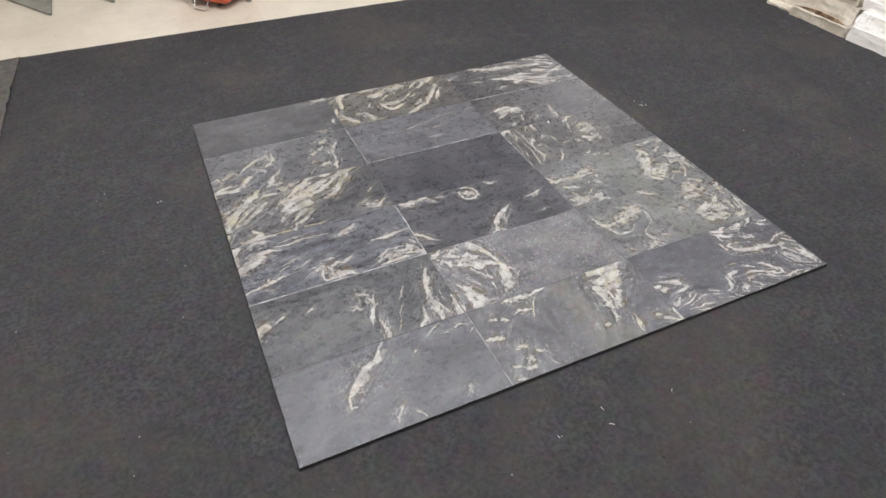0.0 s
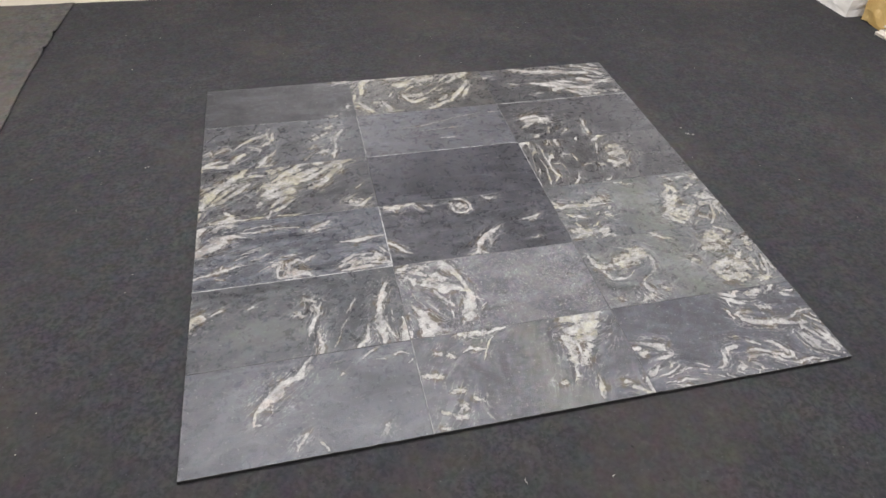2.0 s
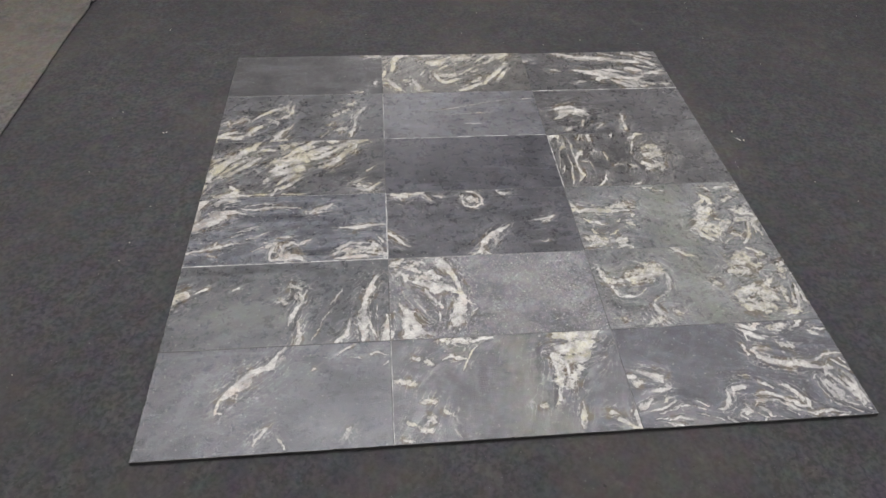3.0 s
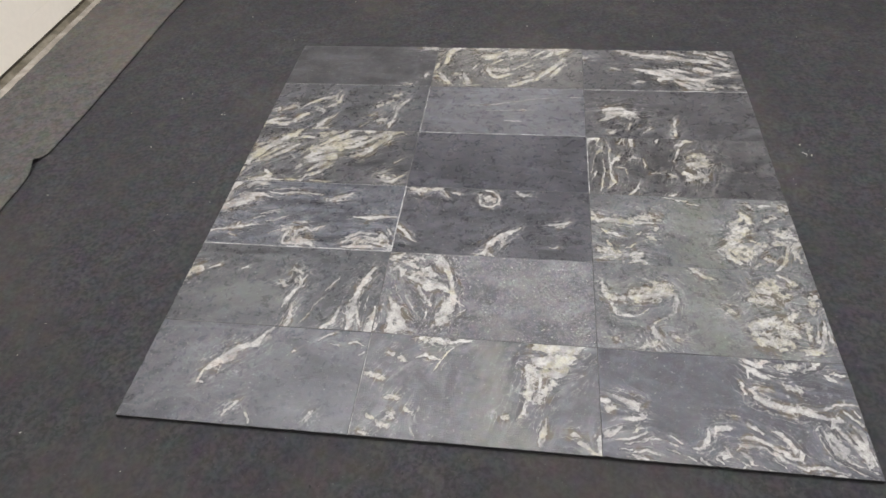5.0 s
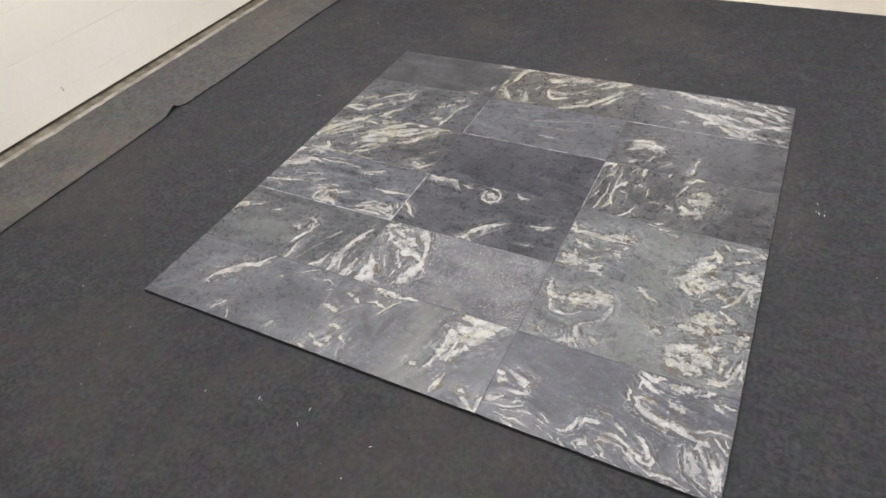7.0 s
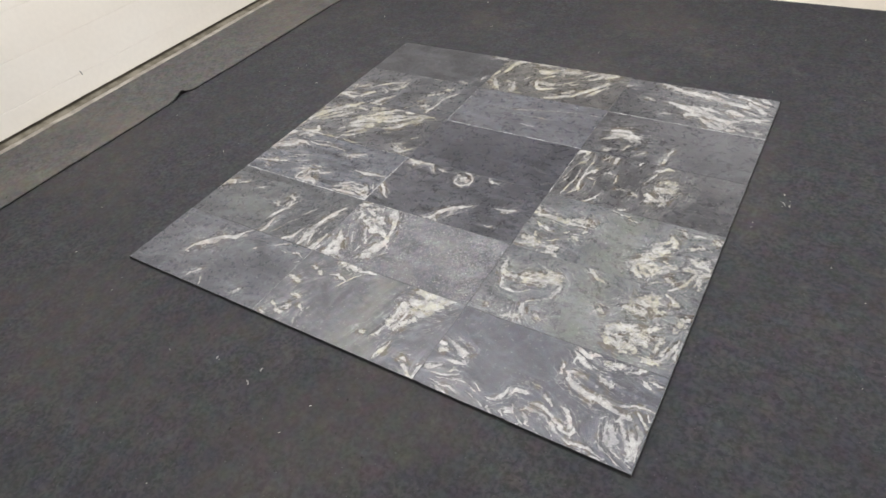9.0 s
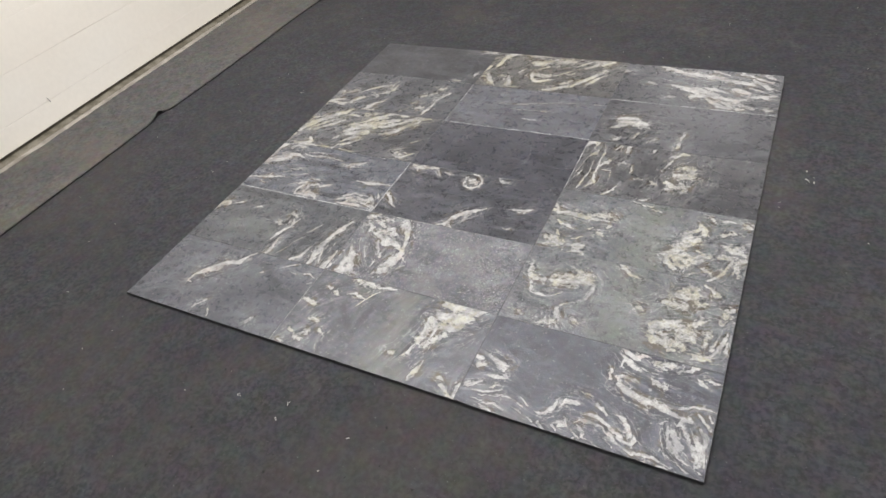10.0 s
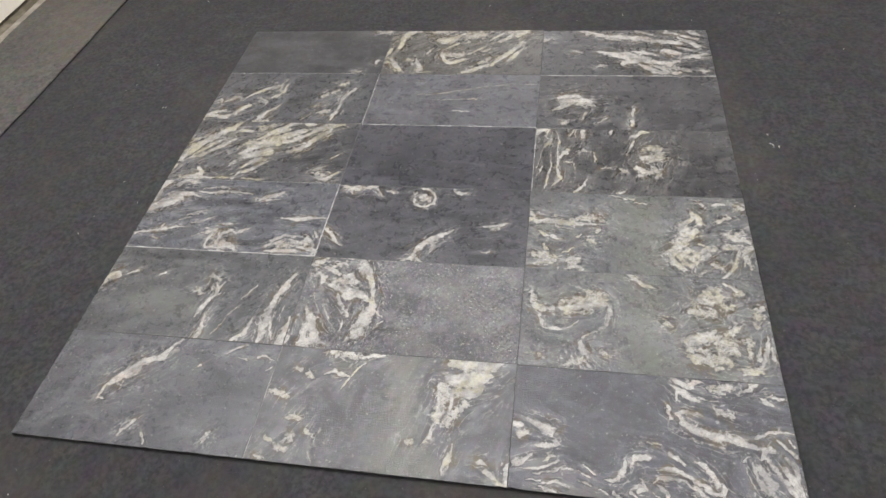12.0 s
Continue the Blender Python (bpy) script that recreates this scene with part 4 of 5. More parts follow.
vein(0, 2, (470, 38, 8), (492, 46, 3.5))
cloud(0, 2, (480, 30, 12), (563, 44, 13))
vein(0, 2, (577, 96, 3.6), (592, 70, 4))
haze(0, 2, (125, 175, 14), (413, 166, 14))
haze(0, 2, (256, 285, 14), (533, 259, 17))
haze(0, 2, (388, 106, 14), (542, 103, 13))
murk(0, 2, (66, 255, 7), (128, 239, 6))
murk(0, 2, (73, 173, 8), (6, 127, 8))
murk(0, 2, (254, 40, 9), (314, 44, 11))
murk(0, 2, (364, 36, 13), (424, 40, 13))
murk(0, 2, (496, 40, 5), (534, 25, 7))
murk(0, 2, (247, 207, 12), (345, 199, 12))
cloud(1, 2, (19, 291, 9), (54, 280, 14), (77, 289, 13))
vein(1, 2, (31, 281, 7), (60, 293, 11))
vein(1, 2, (43, 272, 3.4), (51, 260, 3.3))
cloud(1, 2, (88, 289, 9), (120, 301, 15))
vein(1, 2, (115, 298, 5), (136, 271, 4), (147, 254, 2.2))
vein(1, 2, (163, 278, 3.9), (179, 273, 3.8))
vein(1, 2, (247, 250, 3.5), (256, 228, 3.5), (276, 217, 5), (293, 218, 5), (308, 231, 4), (313, 256, 4), (306, 275, 4), (290, 291, 4), (268, 295, 3.6))
vein(1, 2, (266, 256, 7), (280, 266, 6), (296, 240, 4))
vein(1, 2, (246, 267, 5), (253, 275, 4))
cloud(1, 2, (274, 249, 12), (292, 254, 11))
vein(1, 2, (371, 288, 5), (393, 279, 8), (408, 282, 3.2))
vein(1, 2, (476, 142, 4), (496, 145, 7), (511, 150, 4), (522, 147, 6), (538, 161, 3.6))
cloud(1, 2, (500, 136, 7), (519, 140, 7))
vein(1, 2, (-2, 111, 6), (21, 94, 8), (38, 73, 7), (48, 56, 4), (69, 46, 1.9))
vein(1, 2, (386, 127, 2.2), (365, 111, 5), (350, 101, 9), (331, 85, 12), (315, 71, 10))
vein(1, 2, (336, 66, 8), (333, 44, 4))
vein(1, 2, (310, 64, 10), (293, 46, 9), (287, 25, 10), (278, 11, 9), (260, 4, 4))
vein(1, 2, (298, 13, 6), (309, 3, 4))
haze(1, 2, (217, 71, 9), (285, 110, 11), (332, 131, 12))
haze(1, 2, (93, 208, 19), (195, 225, 20))
haze(1, 2, (112, 127, 18), (194, 143, 17))
haze(1, 2, (406, 201, 18), (538, 220, 16))
vein(1, 2, (474, 45, 1.0), (502, 51, 2.8))
haze(1, 2, (442, 43, 6), (582, 61, 6))
murk(1, 2, (231, 244, 8), (261, 202, 10), (305, 193, 9), (339, 219, 10))
murk(1, 2, (211, 45, 13), (267, 48, 12))
murk(1, 2, (-2, 31, 9), (72, 23, 8))
murk(1, 2, (24, 251, 11), (162, 233, 9))
murk(1, 2, (444, 29, 8), (557, 26, 8))
vein(0, 3, (-6, 36, 8), (5, 67, 7))
vein(0, 3, (5, 90, 13), (24, 129, 17), (41, 165, 17), (62, 190, 16), (92, 222, 19), (114, 247, 18), (138, 270, 15), (161, 306, 8))
vein(0, 3, (45, 121, 6), (77, 154, 7), (104, 191, 8), (154, 211, 4))
vein(0, 3, (24, 97, 4), (72, 116, 8), (109, 152, 9), (133, 171, 11), (167, 205, 6))
vein(0, 3, (171, 255, 7), (214, 250, 6))
vein(0, 3, (12, 197, 8), (47, 211, 9))
vein(0, 3, (70, 209, 12), (110, 241, 14))
vein(0, 3, (87, 56, 6), (111, 32, 10), (105, 13, 16), (79, 4, 14), (58, -19, 12))
vein(0, 3, (45, 2, 8), (78, 14, 7))
vein(0, 3, (124, 6, 4), (210, 12, 4))
vein(0, 3, (263, 9, 3.0), (330, 7, 4))
vein(0, 3, (226, 136, 17), (250, 166, 23), (278, 176, 24), (303, 192, 23), (330, 184, 16))
vein(0, 3, (241, 122, 15), (283, 132, 19), (313, 145, 16))
vein(0, 3, (252, 208, 7), (279, 233, 11), (305, 250, 15), (337, 260, 14))
vein(0, 3, (332, 217, 14), (370, 239, 17), (411, 256, 11))
vein(0, 3, (351, 190, 7), (398, 216, 12), (443, 251, 6))
vein(0, 3, (317, 262, 8), (346, 285, 11), (376, 302, 12))
vein(0, 3, (377, 308, 7), (393, 343, 3.9))
vein(0, 3, (409, 290, 11), (433, 294, 8))
vein(0, 3, (444, 254, 11), (472, 279, 18), (504, 292, 13))
vein(0, 3, (507, 286, 11), (540, 296, 10))
vein(0, 3, (375, 147, 7), (415, 160, 12), (439, 182, 11), (451, 209, 8), (465, 233, 11), (491, 249, 13), (500, 268, 6))
vein(0, 3, (236, 54, 3.3), (261, 80, 9), (283, 101, 12), (307, 102, 7))
vein(0, 3, (253, 36, 7), (288, 59, 8), (307, 85, 7))
vein(0, 3, (228, 8, 6), (236, 32, 6))
cloud(0, 3, (250, 260, 16), (286, 286, 13))
cloud(0, 3, (194, 75, 10), (206, 87, 9))
cloud(0, 3, (224, 180, 20), (337, 214, 20))
vein(0, 3, (500, 60, 9), (516, 72, 8))
vein(0, 3, (506, 39, 5), (524, 21, 7), (548, 17, 11), (559, 33, 5), (586, 56, 2.8))
vein(0, 3, (540, 54, 4), (555, 49, 3.9))
cloud(0, 3, (511, 47, 11), (538, 32, 8))
vein(0, 3, (539, 117, 2.8), (559, 137, 3.9))
tone(0, 3, (245, 122, 42), (410, 247, 38))
tone(0, 3, (20, 114, 25), (139, 238, 26))
murk(0, 3, (312, 94, 14), (488, 115, 17))
murk(0, 3, (461, 61, 17), (557, 92, 14))
murk(0, 3, (47, 44, 9), (195, 50, 14))
murk(0, 3, (-5, 263, 11), (88, 297, 10))
tone(0, 3, (245, 122, 42), (410, 247, 38))
tone(0, 3, (20, 114, 25), (139, 238, 26))
tone(0, 3, (245, 122, 42), (410, 247, 38))
tone(0, 3, (20, 114, 25), (139, 238, 26))
tone(0, 3, (245, 122, 42), (410, 247, 38))
tone(0, 3, (20, 114, 25), (139, 238, 26))
tone(0, 3, (245, 122, 42), (410, 247, 38))
tone(0, 3, (20, 114, 25), (139, 238, 26))
tone(0, 3, (245, 122, 42), (410, 247, 38))
tone(0, 3, (20, 114, 25), (139, 238, 26))
haze(0, 3, (95, 88, 16), (221, 79, 16))
tone(0, 3, (231, 108, 24), (363, 200, 28), (504, 280, 20))
tone(0, 3, (27, 100, 16), (167, 224, 21))


# dark and light ground, vein tint (0 white, 1 straw), grain direction, wisps, speckle
LOOKS = {
    (0, 5): ((0.037, 0.038, 0.039), (0.062, 0.062, 0.063), 0.1, 5, 0.15, 0.1),
    (1, 5): ((0.055, 0.054, 0.050), (0.085, 0.083, 0.074), 0.6, 30, 0.35, 0.2),
    (2, 5): ((0.044, 0.045, 0.046), (0.068, 0.068, 0.067), 0.2, -8, 0.2, 0.1),
    (0, 4): ((0.044, 0.046, 0.048), (0.072, 0.073, 0.073), 0.35, 25, 0.25, 0.1),
    (1, 4): ((0.070, 0.071, 0.073), (0.099, 0.100, 0.102), 0.0, 4, 0.35, 0.05),
    (2, 4): ((0.040, 0.040, 0.041), (0.076, 0.075, 0.073), 0.3, 15, 0.15, 0.1),
    (0, 3): ((0.042, 0.043, 0.045), (0.068, 0.068, 0.067), 0.55, 28, 0.3, 0.1),
    (1, 3): ((0.028, 0.029, 0.032), (0.052, 0.052, 0.056), 0.0, -6, 0.2, 0.1),
    (2, 3): ((0.036, 0.036, 0.037), (0.076, 0.074, 0.070), 0.4, 80, 0.25, 0.2),
    (0, 2): ((0.052, 0.054, 0.062), (0.091, 0.095, 0.099), 0.1, 5, 0.5, 0.15),
    (1, 2): ((0.028, 0.029, 0.032), (0.054, 0.054, 0.057), 0.25, 8, 0.2, 0.2),
    (2, 2): ((0.078, 0.081, 0.078), (0.120, 0.122, 0.115), 0.45, -10, 0.12, 0.42),
    (0, 1): ((0.049, 0.051, 0.053), (0.082, 0.085, 0.082), 0.25, 35, 0.35, 0.25),
    (1, 1): ((0.088, 0.088, 0.088), (0.135, 0.134, 0.131), 0.2, 20, 0.2, 1.0),
    (2, 1): ((0.078, 0.080, 0.077), (0.120, 0.121, 0.114), 0.45, -10, 0.12, 0.45),
    (0, 0): ((0.063, 0.066, 0.072), (0.100, 0.102, 0.104), 0.15, 30, 0.3, 0.3),
    (1, 0): ((0.068, 0.069, 0.071), (0.106, 0.106, 0.103), 0.35, 65, 0.4, 0.25),
    (2, 0): ((0.058, 0.060, 0.066), (0.092, 0.094, 0.098), 0.1, -20, 0.35, 0.3),
}


# soft areas of another hue, with lamp sheen painted in for (2, 0) and (1, 1), and tiles with a mottled rather than
# streaked ground
TONES = {(0, 3): (0.13, 0.128, 0.10), (2, 3): (0.105, 0.096, 0.086), (1, 5): (0.079, 0.078, 0.069), (1, 0): (0.138, 0.139, 0.117), (2, 1): (0.118, 0.126, 0.104), (2, 2): (0.118, 0.126, 0.104), (2, 0): (0.150, 0.143, 0.138), (0, 1): (0.10, 0.105, 0.098), (1, 1): (0.155, 0.150, 0.148)}
ISOTROPIC = {(2, 2), (2, 1), (1, 1)}
TEMPER = {(0, 5): 0.85, (0, 0): 0.92, (1, 0): 0.96, (2, 0): 0.84, (2, 5): 0.94, (2, 3): 0.96}
POLISHED = {(1, 0), (2, 0), (1, 1)}


# ---- how the stone grew: smooth fields over each tile ----
CELL = 0.002
NX, NY = round(TW / CELL), round(TH / CELL)
TURNS = np.random.RandomState(3).uniform(0, 2 * math.pi, 4096)


def grad_noise(x, y, seed):
    """Smooth noise of about -0.7 to 0.7."""
    xi, yi = np.floor(x).astype(int), np.floor(y).astype(int)
    fx, fy = x - xi, y - yi
    out = 0.0
    for dx in (0, 1):
        for dy in (0, 1):
            a = TURNS[((xi + dx) * 374761 + (yi + dy) * 668265 + seed * 98317) % 4096]
            wx = fx if dx else 1 - fx
            wy = fy if dy else 1 - fy
            wx, wy = wx * wx * (3 - 2 * wx), wy * wy * (3 - 2 * wy)
            out = out + wx * wy * (np.cos(a) * (fx - dx) + np.sin(a) * (fy - dy))
    return out * 1.4


def layered(x, y, seed, octaves=4, fade=0.55):
    out, size, amp = 0.0, 1.0, 1.0
    for k in range(octaves):
        out = out + amp * grad_noise(x * size, y * size, seed + 17 * k)
        size, amp = size * 2.03, amp * fade
    return out


def even(a):
    return (a - a.mean()) / (a.std() + 1e-9)


def smear(a, ux, uy, reach, pace=1.0):
    """The mean of a along the flow, both ways, for each cell."""
    gx, gy = np.meshgrid(np.arange(a.shape[1], dtype=float), np.arange(a.shape[0], dtype=float))
    total, count = a.copy(), 1
    for way in (1, -1):
        px, py, lx, ly = gx.copy(), gy.copy(), way * ux, way * uy
        for _ in range(reach):
            ix, iy = np.clip(np.rint(px).astype(int), 0, a.shape[1] - 1), np.clip(np.rint(py).astype(int), 0, a.shape[0] - 1)
            vx, vy = ux[iy, ix], uy[iy, ix]
            flip = np.where(vx * lx + vy * ly < 0, -1, 1)
            lx, ly = vx * flip, vy * flip
            px, py = px + pace * lx, py + pace * ly
            ix, iy = np.clip(px, 0, a.shape[1] - 1.001), np.clip(py, 0, a.shape[0] - 1.001)
            x0, y0 = ix.astype(int), iy.astype(int)
            fx, fy = ix - x0, iy - y0
            total += (a[y0, x0] * (1 - fx) + a[y0, x0 + 1] * fx) * (1 - fy) + (a[y0 + 1, x0] * (1 - fx) + a[y0 + 1, x0 + 1] * fx) * fy
            count += 1
    return total / count


def grow(c, r):
    """Fields on the cells' corners: veins, patches, haze, fibres along the flow, and the veins smeared along it."""
    seed = 31 * c + 7 * r
    x, y = np.meshgrid(np.linspace(0, TW, NX + 1), np.linspace(0, TH, NY + 1))
    wx = 0.0035 * layered(x * 18, y * 18, seed + 1, 3) + 0.0032 * layered(x * 75, y * 75, seed + 2, 3)
    wy = 0.0035 * layered(x * 18, y * 18, seed + 3, 3) + 0.0032 * layered(x * 75, y * 75, seed + 4, 3)
    xw, yw = x + wx, y + wy
    swell = 1 + 0.40 * layered(x * 45, y * 45, seed + 5, 3)
    loose = (1.7, 11) if (c, r) in ISOTROPIC else (0.5, 5)
    turn = radians(LOOKS[c, r][3]) + loose[0] * layered(x * loose[1], y * loose[1], seed + 6, 2)
    cos2, sin2 = 0.06 * np.cos(2 * turn), 0.06 * np.sin(2 * turn)
    fields, stir = [], np.zeros(x.shape)
    for kind, strokes in enumerate(STROKES[c, r]):
        field = np.full(x.shape, -4.0)
        for pts in strokes:
            for a, b in zip(pts, pts[1:]):
                ax, ay, wa, bx, by, wb = (v / 1000 for v in (*a, *b))
                lx, ly = bx - ax, by - ay
                t = np.clip(((xw - ax) * lx + (yw - ay) * ly) / (lx * lx + ly * ly + 1e-9), 0, 1)
                d = np.hypot(xw - ax - t * lx, yw - ay - t * ly)
                w = (wa + (wb - wa) * t) * np.clip(swell, 0.45, 1.7)
                field = np.maximum(field, 1 - d / np.maximum(w, 0.0012))
                if kind < 2:
                    stir = np.maximum(stir, min(1.0, (wa + wb) / 0.012) * np.exp(-((np.maximum(d - w, 0) / (0.010 + 1.6 * w)) ** 1.3)))
                if kind == 0:
                    angle, pull = 2 * math.atan2(ly, lx), np.exp(-((d / (0.018 + w)) ** 2)) * math.sqrt(math.hypot(lx, ly) + 0.005)
                    cos2, sin2 = cos2 + pull * math.cos(angle), sin2 + pull * math.sin(angle)
        fields.append(field)
    flow = 0.5 * np.arctan2(sin2, cos2)
    ux, uy = np.cos(flow), np.sin(flow)
    dust = np.random.RandomState(seed + 50).uniform(-1, 1, x.shape)
    soft = layered(x * 75, y * 75, seed + 8, 3)
    fibre = 0.30 * even(smear(dust, ux, uy, 6)) + 0.85 * even(smear(soft, ux, uy, 13))
    trail = smear(np.clip(fields[0] + 0.25, 0, 1), ux, uy, 16)
    band = even(smear(layered(x * 34, y * 34, seed + 9, 3), ux, uy, 20)) + 0.35 * fibre
    thread = even(smear(layered(x * 62, y * 62, seed + 10, 2), ux, uy, 16)) + 0.25 * layered(x * 120, y * 120, seed + 11, 2)
    return {"vein": fields[0], "patch": fields[1], "mist": fields[2], "tone": fields[3], "murk": fields[4], "fibre": fibre, "trail": trail, "stir": stir, "band": band, "thread": thread}


def stone_material(c, r):
    dark, light, straw, turn, wisps, speckle = LOOKS[c, r]
    deep = (0.86 if r < 3 else 0.97) if c == 0 else 0.98 if c == 2 and r > 2 else 0.88 if (c, r) in POLISHED else 1.08 if c == 1 and r in (2, 3) else 0.92
    deep *= TEMPER.get((c, r), 1.0)
    dark, light = ((deep * k[0], 1.01 * deep * k[1], 1.12 * deep * k[2]) for k in (dark, light))
    m = Tree("veined_stone")
    seed = (7.3 * c + 1.7, 5.1 * r + 0.9, 3.1 * c + 2.3 * r)
    p = m.vec("ADD", m.co, seed)
    flow = m.mapped(p, -turn, (1, 1.15 if (c, r) in ISOTROPIC else 2.1, 1))
    solid, patch, mist, hued, smoky, fibre, trail, stir, band, lines = (m.field(k) for k in ("vein", "patch", "mist", "tone", "murk", "fibre", "trail", "stir", "band", "thread"))
    grit = m.noise(flow, 60, 7, 0.7)
    torn = m.noise(p, 150, 5, 0.72)
    fine = m.noise(flow, 420, 3, 0.6)
    lumps = m.noise(p, 52, 6, 0.68, 0.9)
    edge = m.math("ADD", m.math("MULTIPLY", m.math("MINIMUM", solid, 1.0), 2.3), m.math("MULTIPLY", fibre, 0.24))
    edge = m.math("ADD", edge, m.math("MULTIPLY_ADD", torn, 1.3, -0.65))
    edge = m.math("ADD", edge, m.math("MULTIPLY_ADD", lumps, 1.3, -0.62))
    chunk = m.noise(p, 80, 5, 0.66, 0.8)
    edge = m.math("ADD", edge, m.math("MULTIPLY_ADD", chunk, 2.8, -1.5))
    cracks = m.math("ABSOLUTE", m.math("SUBTRACT", m.noise(flow, 34, 5, 0.62, 1.6), 0.5))
    cracks = m.step(m.math("MULTIPLY_ADD", torn, -0.05, cracks), -0.025, 0.01, 0.8 if (c, r) == (1, 0) else 0.5, 1.0)
    core = m.math("MULTIPLY", m.step(edge, 0.02, 0.36), m.math("MULTIPLY", cracks, m.step(m.noise(p, 17, 4, 0.6), 0.38, 0.58, *((0.38, 0.80) if c == 0 and r > 1 else (0.5, 0.96)))))
    wash = m.math("ADD", m.math("MULTIPLY", fibre, 0.5), m.math("MULTIPLY_ADD", lumps, 5.0, -2.5))
    tail = m.math("MULTIPLY", trail, m.step(wash, -0.9, 1.3, 0.0, 0.72))
    holes = m.noise(p, 140, 3, 0.55, 0.6)
    veil = m.math("ADD", m.math("MULTIPLY_ADD", m.math("MAXIMUM", patch, -1.5), 1.6, 0.05), m.math("MULTIPLY_ADD", lumps, 3.4, -1.7))
    veil = m.math("ADD", veil, m.math("MULTIPLY_ADD", torn, 1.2, -0.6))
    veil = m.math("ADD", veil, m.math("MULTIPLY_ADD", chunk, 5.0, -2.75))
    veil = m.math("MULTIPLY", veil, 0.8)
    veil = m.math("MULTIPLY", m.step(veil, -0.08, 0.42, 0.0, 0.66 if r > 2 or c == 0 else 0.80), m.math("MULTIPLY", cracks, m.step(holes, 0.58, 0.66, 1.0, 0.25)))
    hairs = m.step(m.math("ADD", m.math("ABSOLUTE", lines), m.math("MULTIPLY_ADD", torn, -1.0, 0.5)), 0.0, 0.34, 1.0, 0.0)
    hairs = m.math("MULTIPLY", hairs, m.math("MULTIPLY", stir, m.step(lumps, 0.38, 0.58, 0.15, 0.9)))
    mask = m.math("MAXIMUM", m.math("MAXIMUM", core, tail), m.math("MAXIMUM", veil, hairs))
    # ground
    wide = m.noise(p, 5, 4, 0.6)
    streak = m.noise(flow, 18, 7, 0.66, 0.9)
    blot = m.noise(p, 40, 7, 0.72, 0.4)
    drift = m.noise(p, 11, 5, 0.6, 1.1)
    wisp = m.noise(m.mapped(p, -turn, (1, 1.3 if (c, r) in ISOTROPIC else 2.8, 1)), 13, 6, 0.66, 1.7)
    ground = m.mix(m.step(wide, 0.38, 0.62), tuple(0.9 * k for k in dark), light)
    ground = m.mix(m.step(drift, 0.52, 0.68, 0.0, 0.55), ground, tuple(1.5 * k for k in light))
    ground = m.mix(m.step(drift, 0.48, 0.33, 0.0, 0.60), ground, tuple(0.66 * k for k in dark))
    ground = m.mix(m.step(wisp, 0.53, 0.70, 0.0, 0.55), ground, tuple(1.75 * k for k in light))
    ground = m.mix(m.step(wisp, 0.46, 0.32, 0.0, 0.38), ground, tuple(0.55 * k for k in dark))
    hue = TONES.get((c, r), light)
    ground = m.mix(m.math("MULTIPLY", m.step(m.math("ADD", hued, m.math("MULTIPLY_ADD", streak, 3.0, -1.5)), -0.6, 0.9), 0.85), ground, m.mix(m.step(blot, 0.36, 0.62), tuple(0.8 * k for k in hue), tuple(1.1 * k for k in hue)))
    ground = m.mix(m.step(streak, 0.40, 0.68, 0.0, 0.45), ground, (1.15 * light[0], 1.15 * light[1], 1.15 * light[2]))
    ground = m.mix(m.step(blot, 0.46, 0.66, 0.0, 0.20), ground, (0.68 * dark[0], 0.68 * dark[1], 0.68 * dark[2]))
    ground = m.mix(m.step(torn, 0.52, 0.72, 0.0, 0.16 + 0.4 * speckle), ground, (1.7 * light[0], 1.7 * light[1], 1.65 * light[2]))
    ground = m.mix(m.step(fibre, 0.3, 2.6, 0.0, 0.05 + 0.35 * wisps), ground, (1.7 * light[0], 1.7 * light[1], 1.65 * light[2]))
    stirred = m.math("MULTIPLY_ADD", stir, 0.45 if (c, r) in ISOTROPIC else 0.72, 0.05 + 0.22 * wisps)
    ground = m.mix(m.math("MULTIPLY", m.step(band, 0.1, 2.0), stirred), ground, (2.1 * light[0], 2.1 * light[1], 2.05 * light[2]))
    ground = m.mix(m.math("MULTIPLY", m.step(band, -0.2, -1.8), stirred), ground, (0.5 * dark[0], 0.5 * dark[1], 0.5 * dark[2]))
    smoke = m.math("MULTIPLY", stir, m.step(lumps, 0.42, 0.66, 0.0, 0.55))
    ground = m.mix(smoke, ground, (2.3 * light[0], 2.3 * light[1], 2.2 * light[2]))
    fog = m.math("ADD", m.math("MINIMUM", mist, 0.6), m.math("MULTIPLY_ADD", grit, 2.2, -1.1))
    ground = m.mix(m.step(fog, -0.1, 0.9, 0.0, 0.40), ground, (2.0 * light[0], 2.0 * light[1], 1.95 * light[2]))
    gloom = m.math("ADD", m.math("MINIMUM", smoky, 0.7), m.math("MULTIPLY_ADD", streak, 2.0, -1.0))
    ground = m.mix(m.step(gloom, -0.5, 0.7, 0.0, 0.62), ground, (0.5 * dark[0], 0.5 * dark[1], 0.5 * dark[2]))
    near = m.math("ADD", m.math("MAXIMUM", m.math("MULTIPLY", solid, 0.6), patch), m.math("MULTIPLY", fibre, -0.35))
    ground = m.mix(m.step(near, -1.1, -0.1, 0.0, 0.58), ground, (0.44 * dark[0], 0.44 * dark[1], 0.44 * dark[2]))
    ridge = m.math("ABSOLUTE", m.math("SUBTRACT", m.noise(flow, 9, 6, 0.6, 1.6), 0.5))
    thread = m.math("MULTIPLY", m.step(ridge, 0.0, 0.018, 1.0, 0.0), m.step(wide, 0.44, 0.62))
    ground = m.mix(m.math("MULTIPLY", thread, 0.7 * wisps), ground, (0.32, 0.32, 0.31))
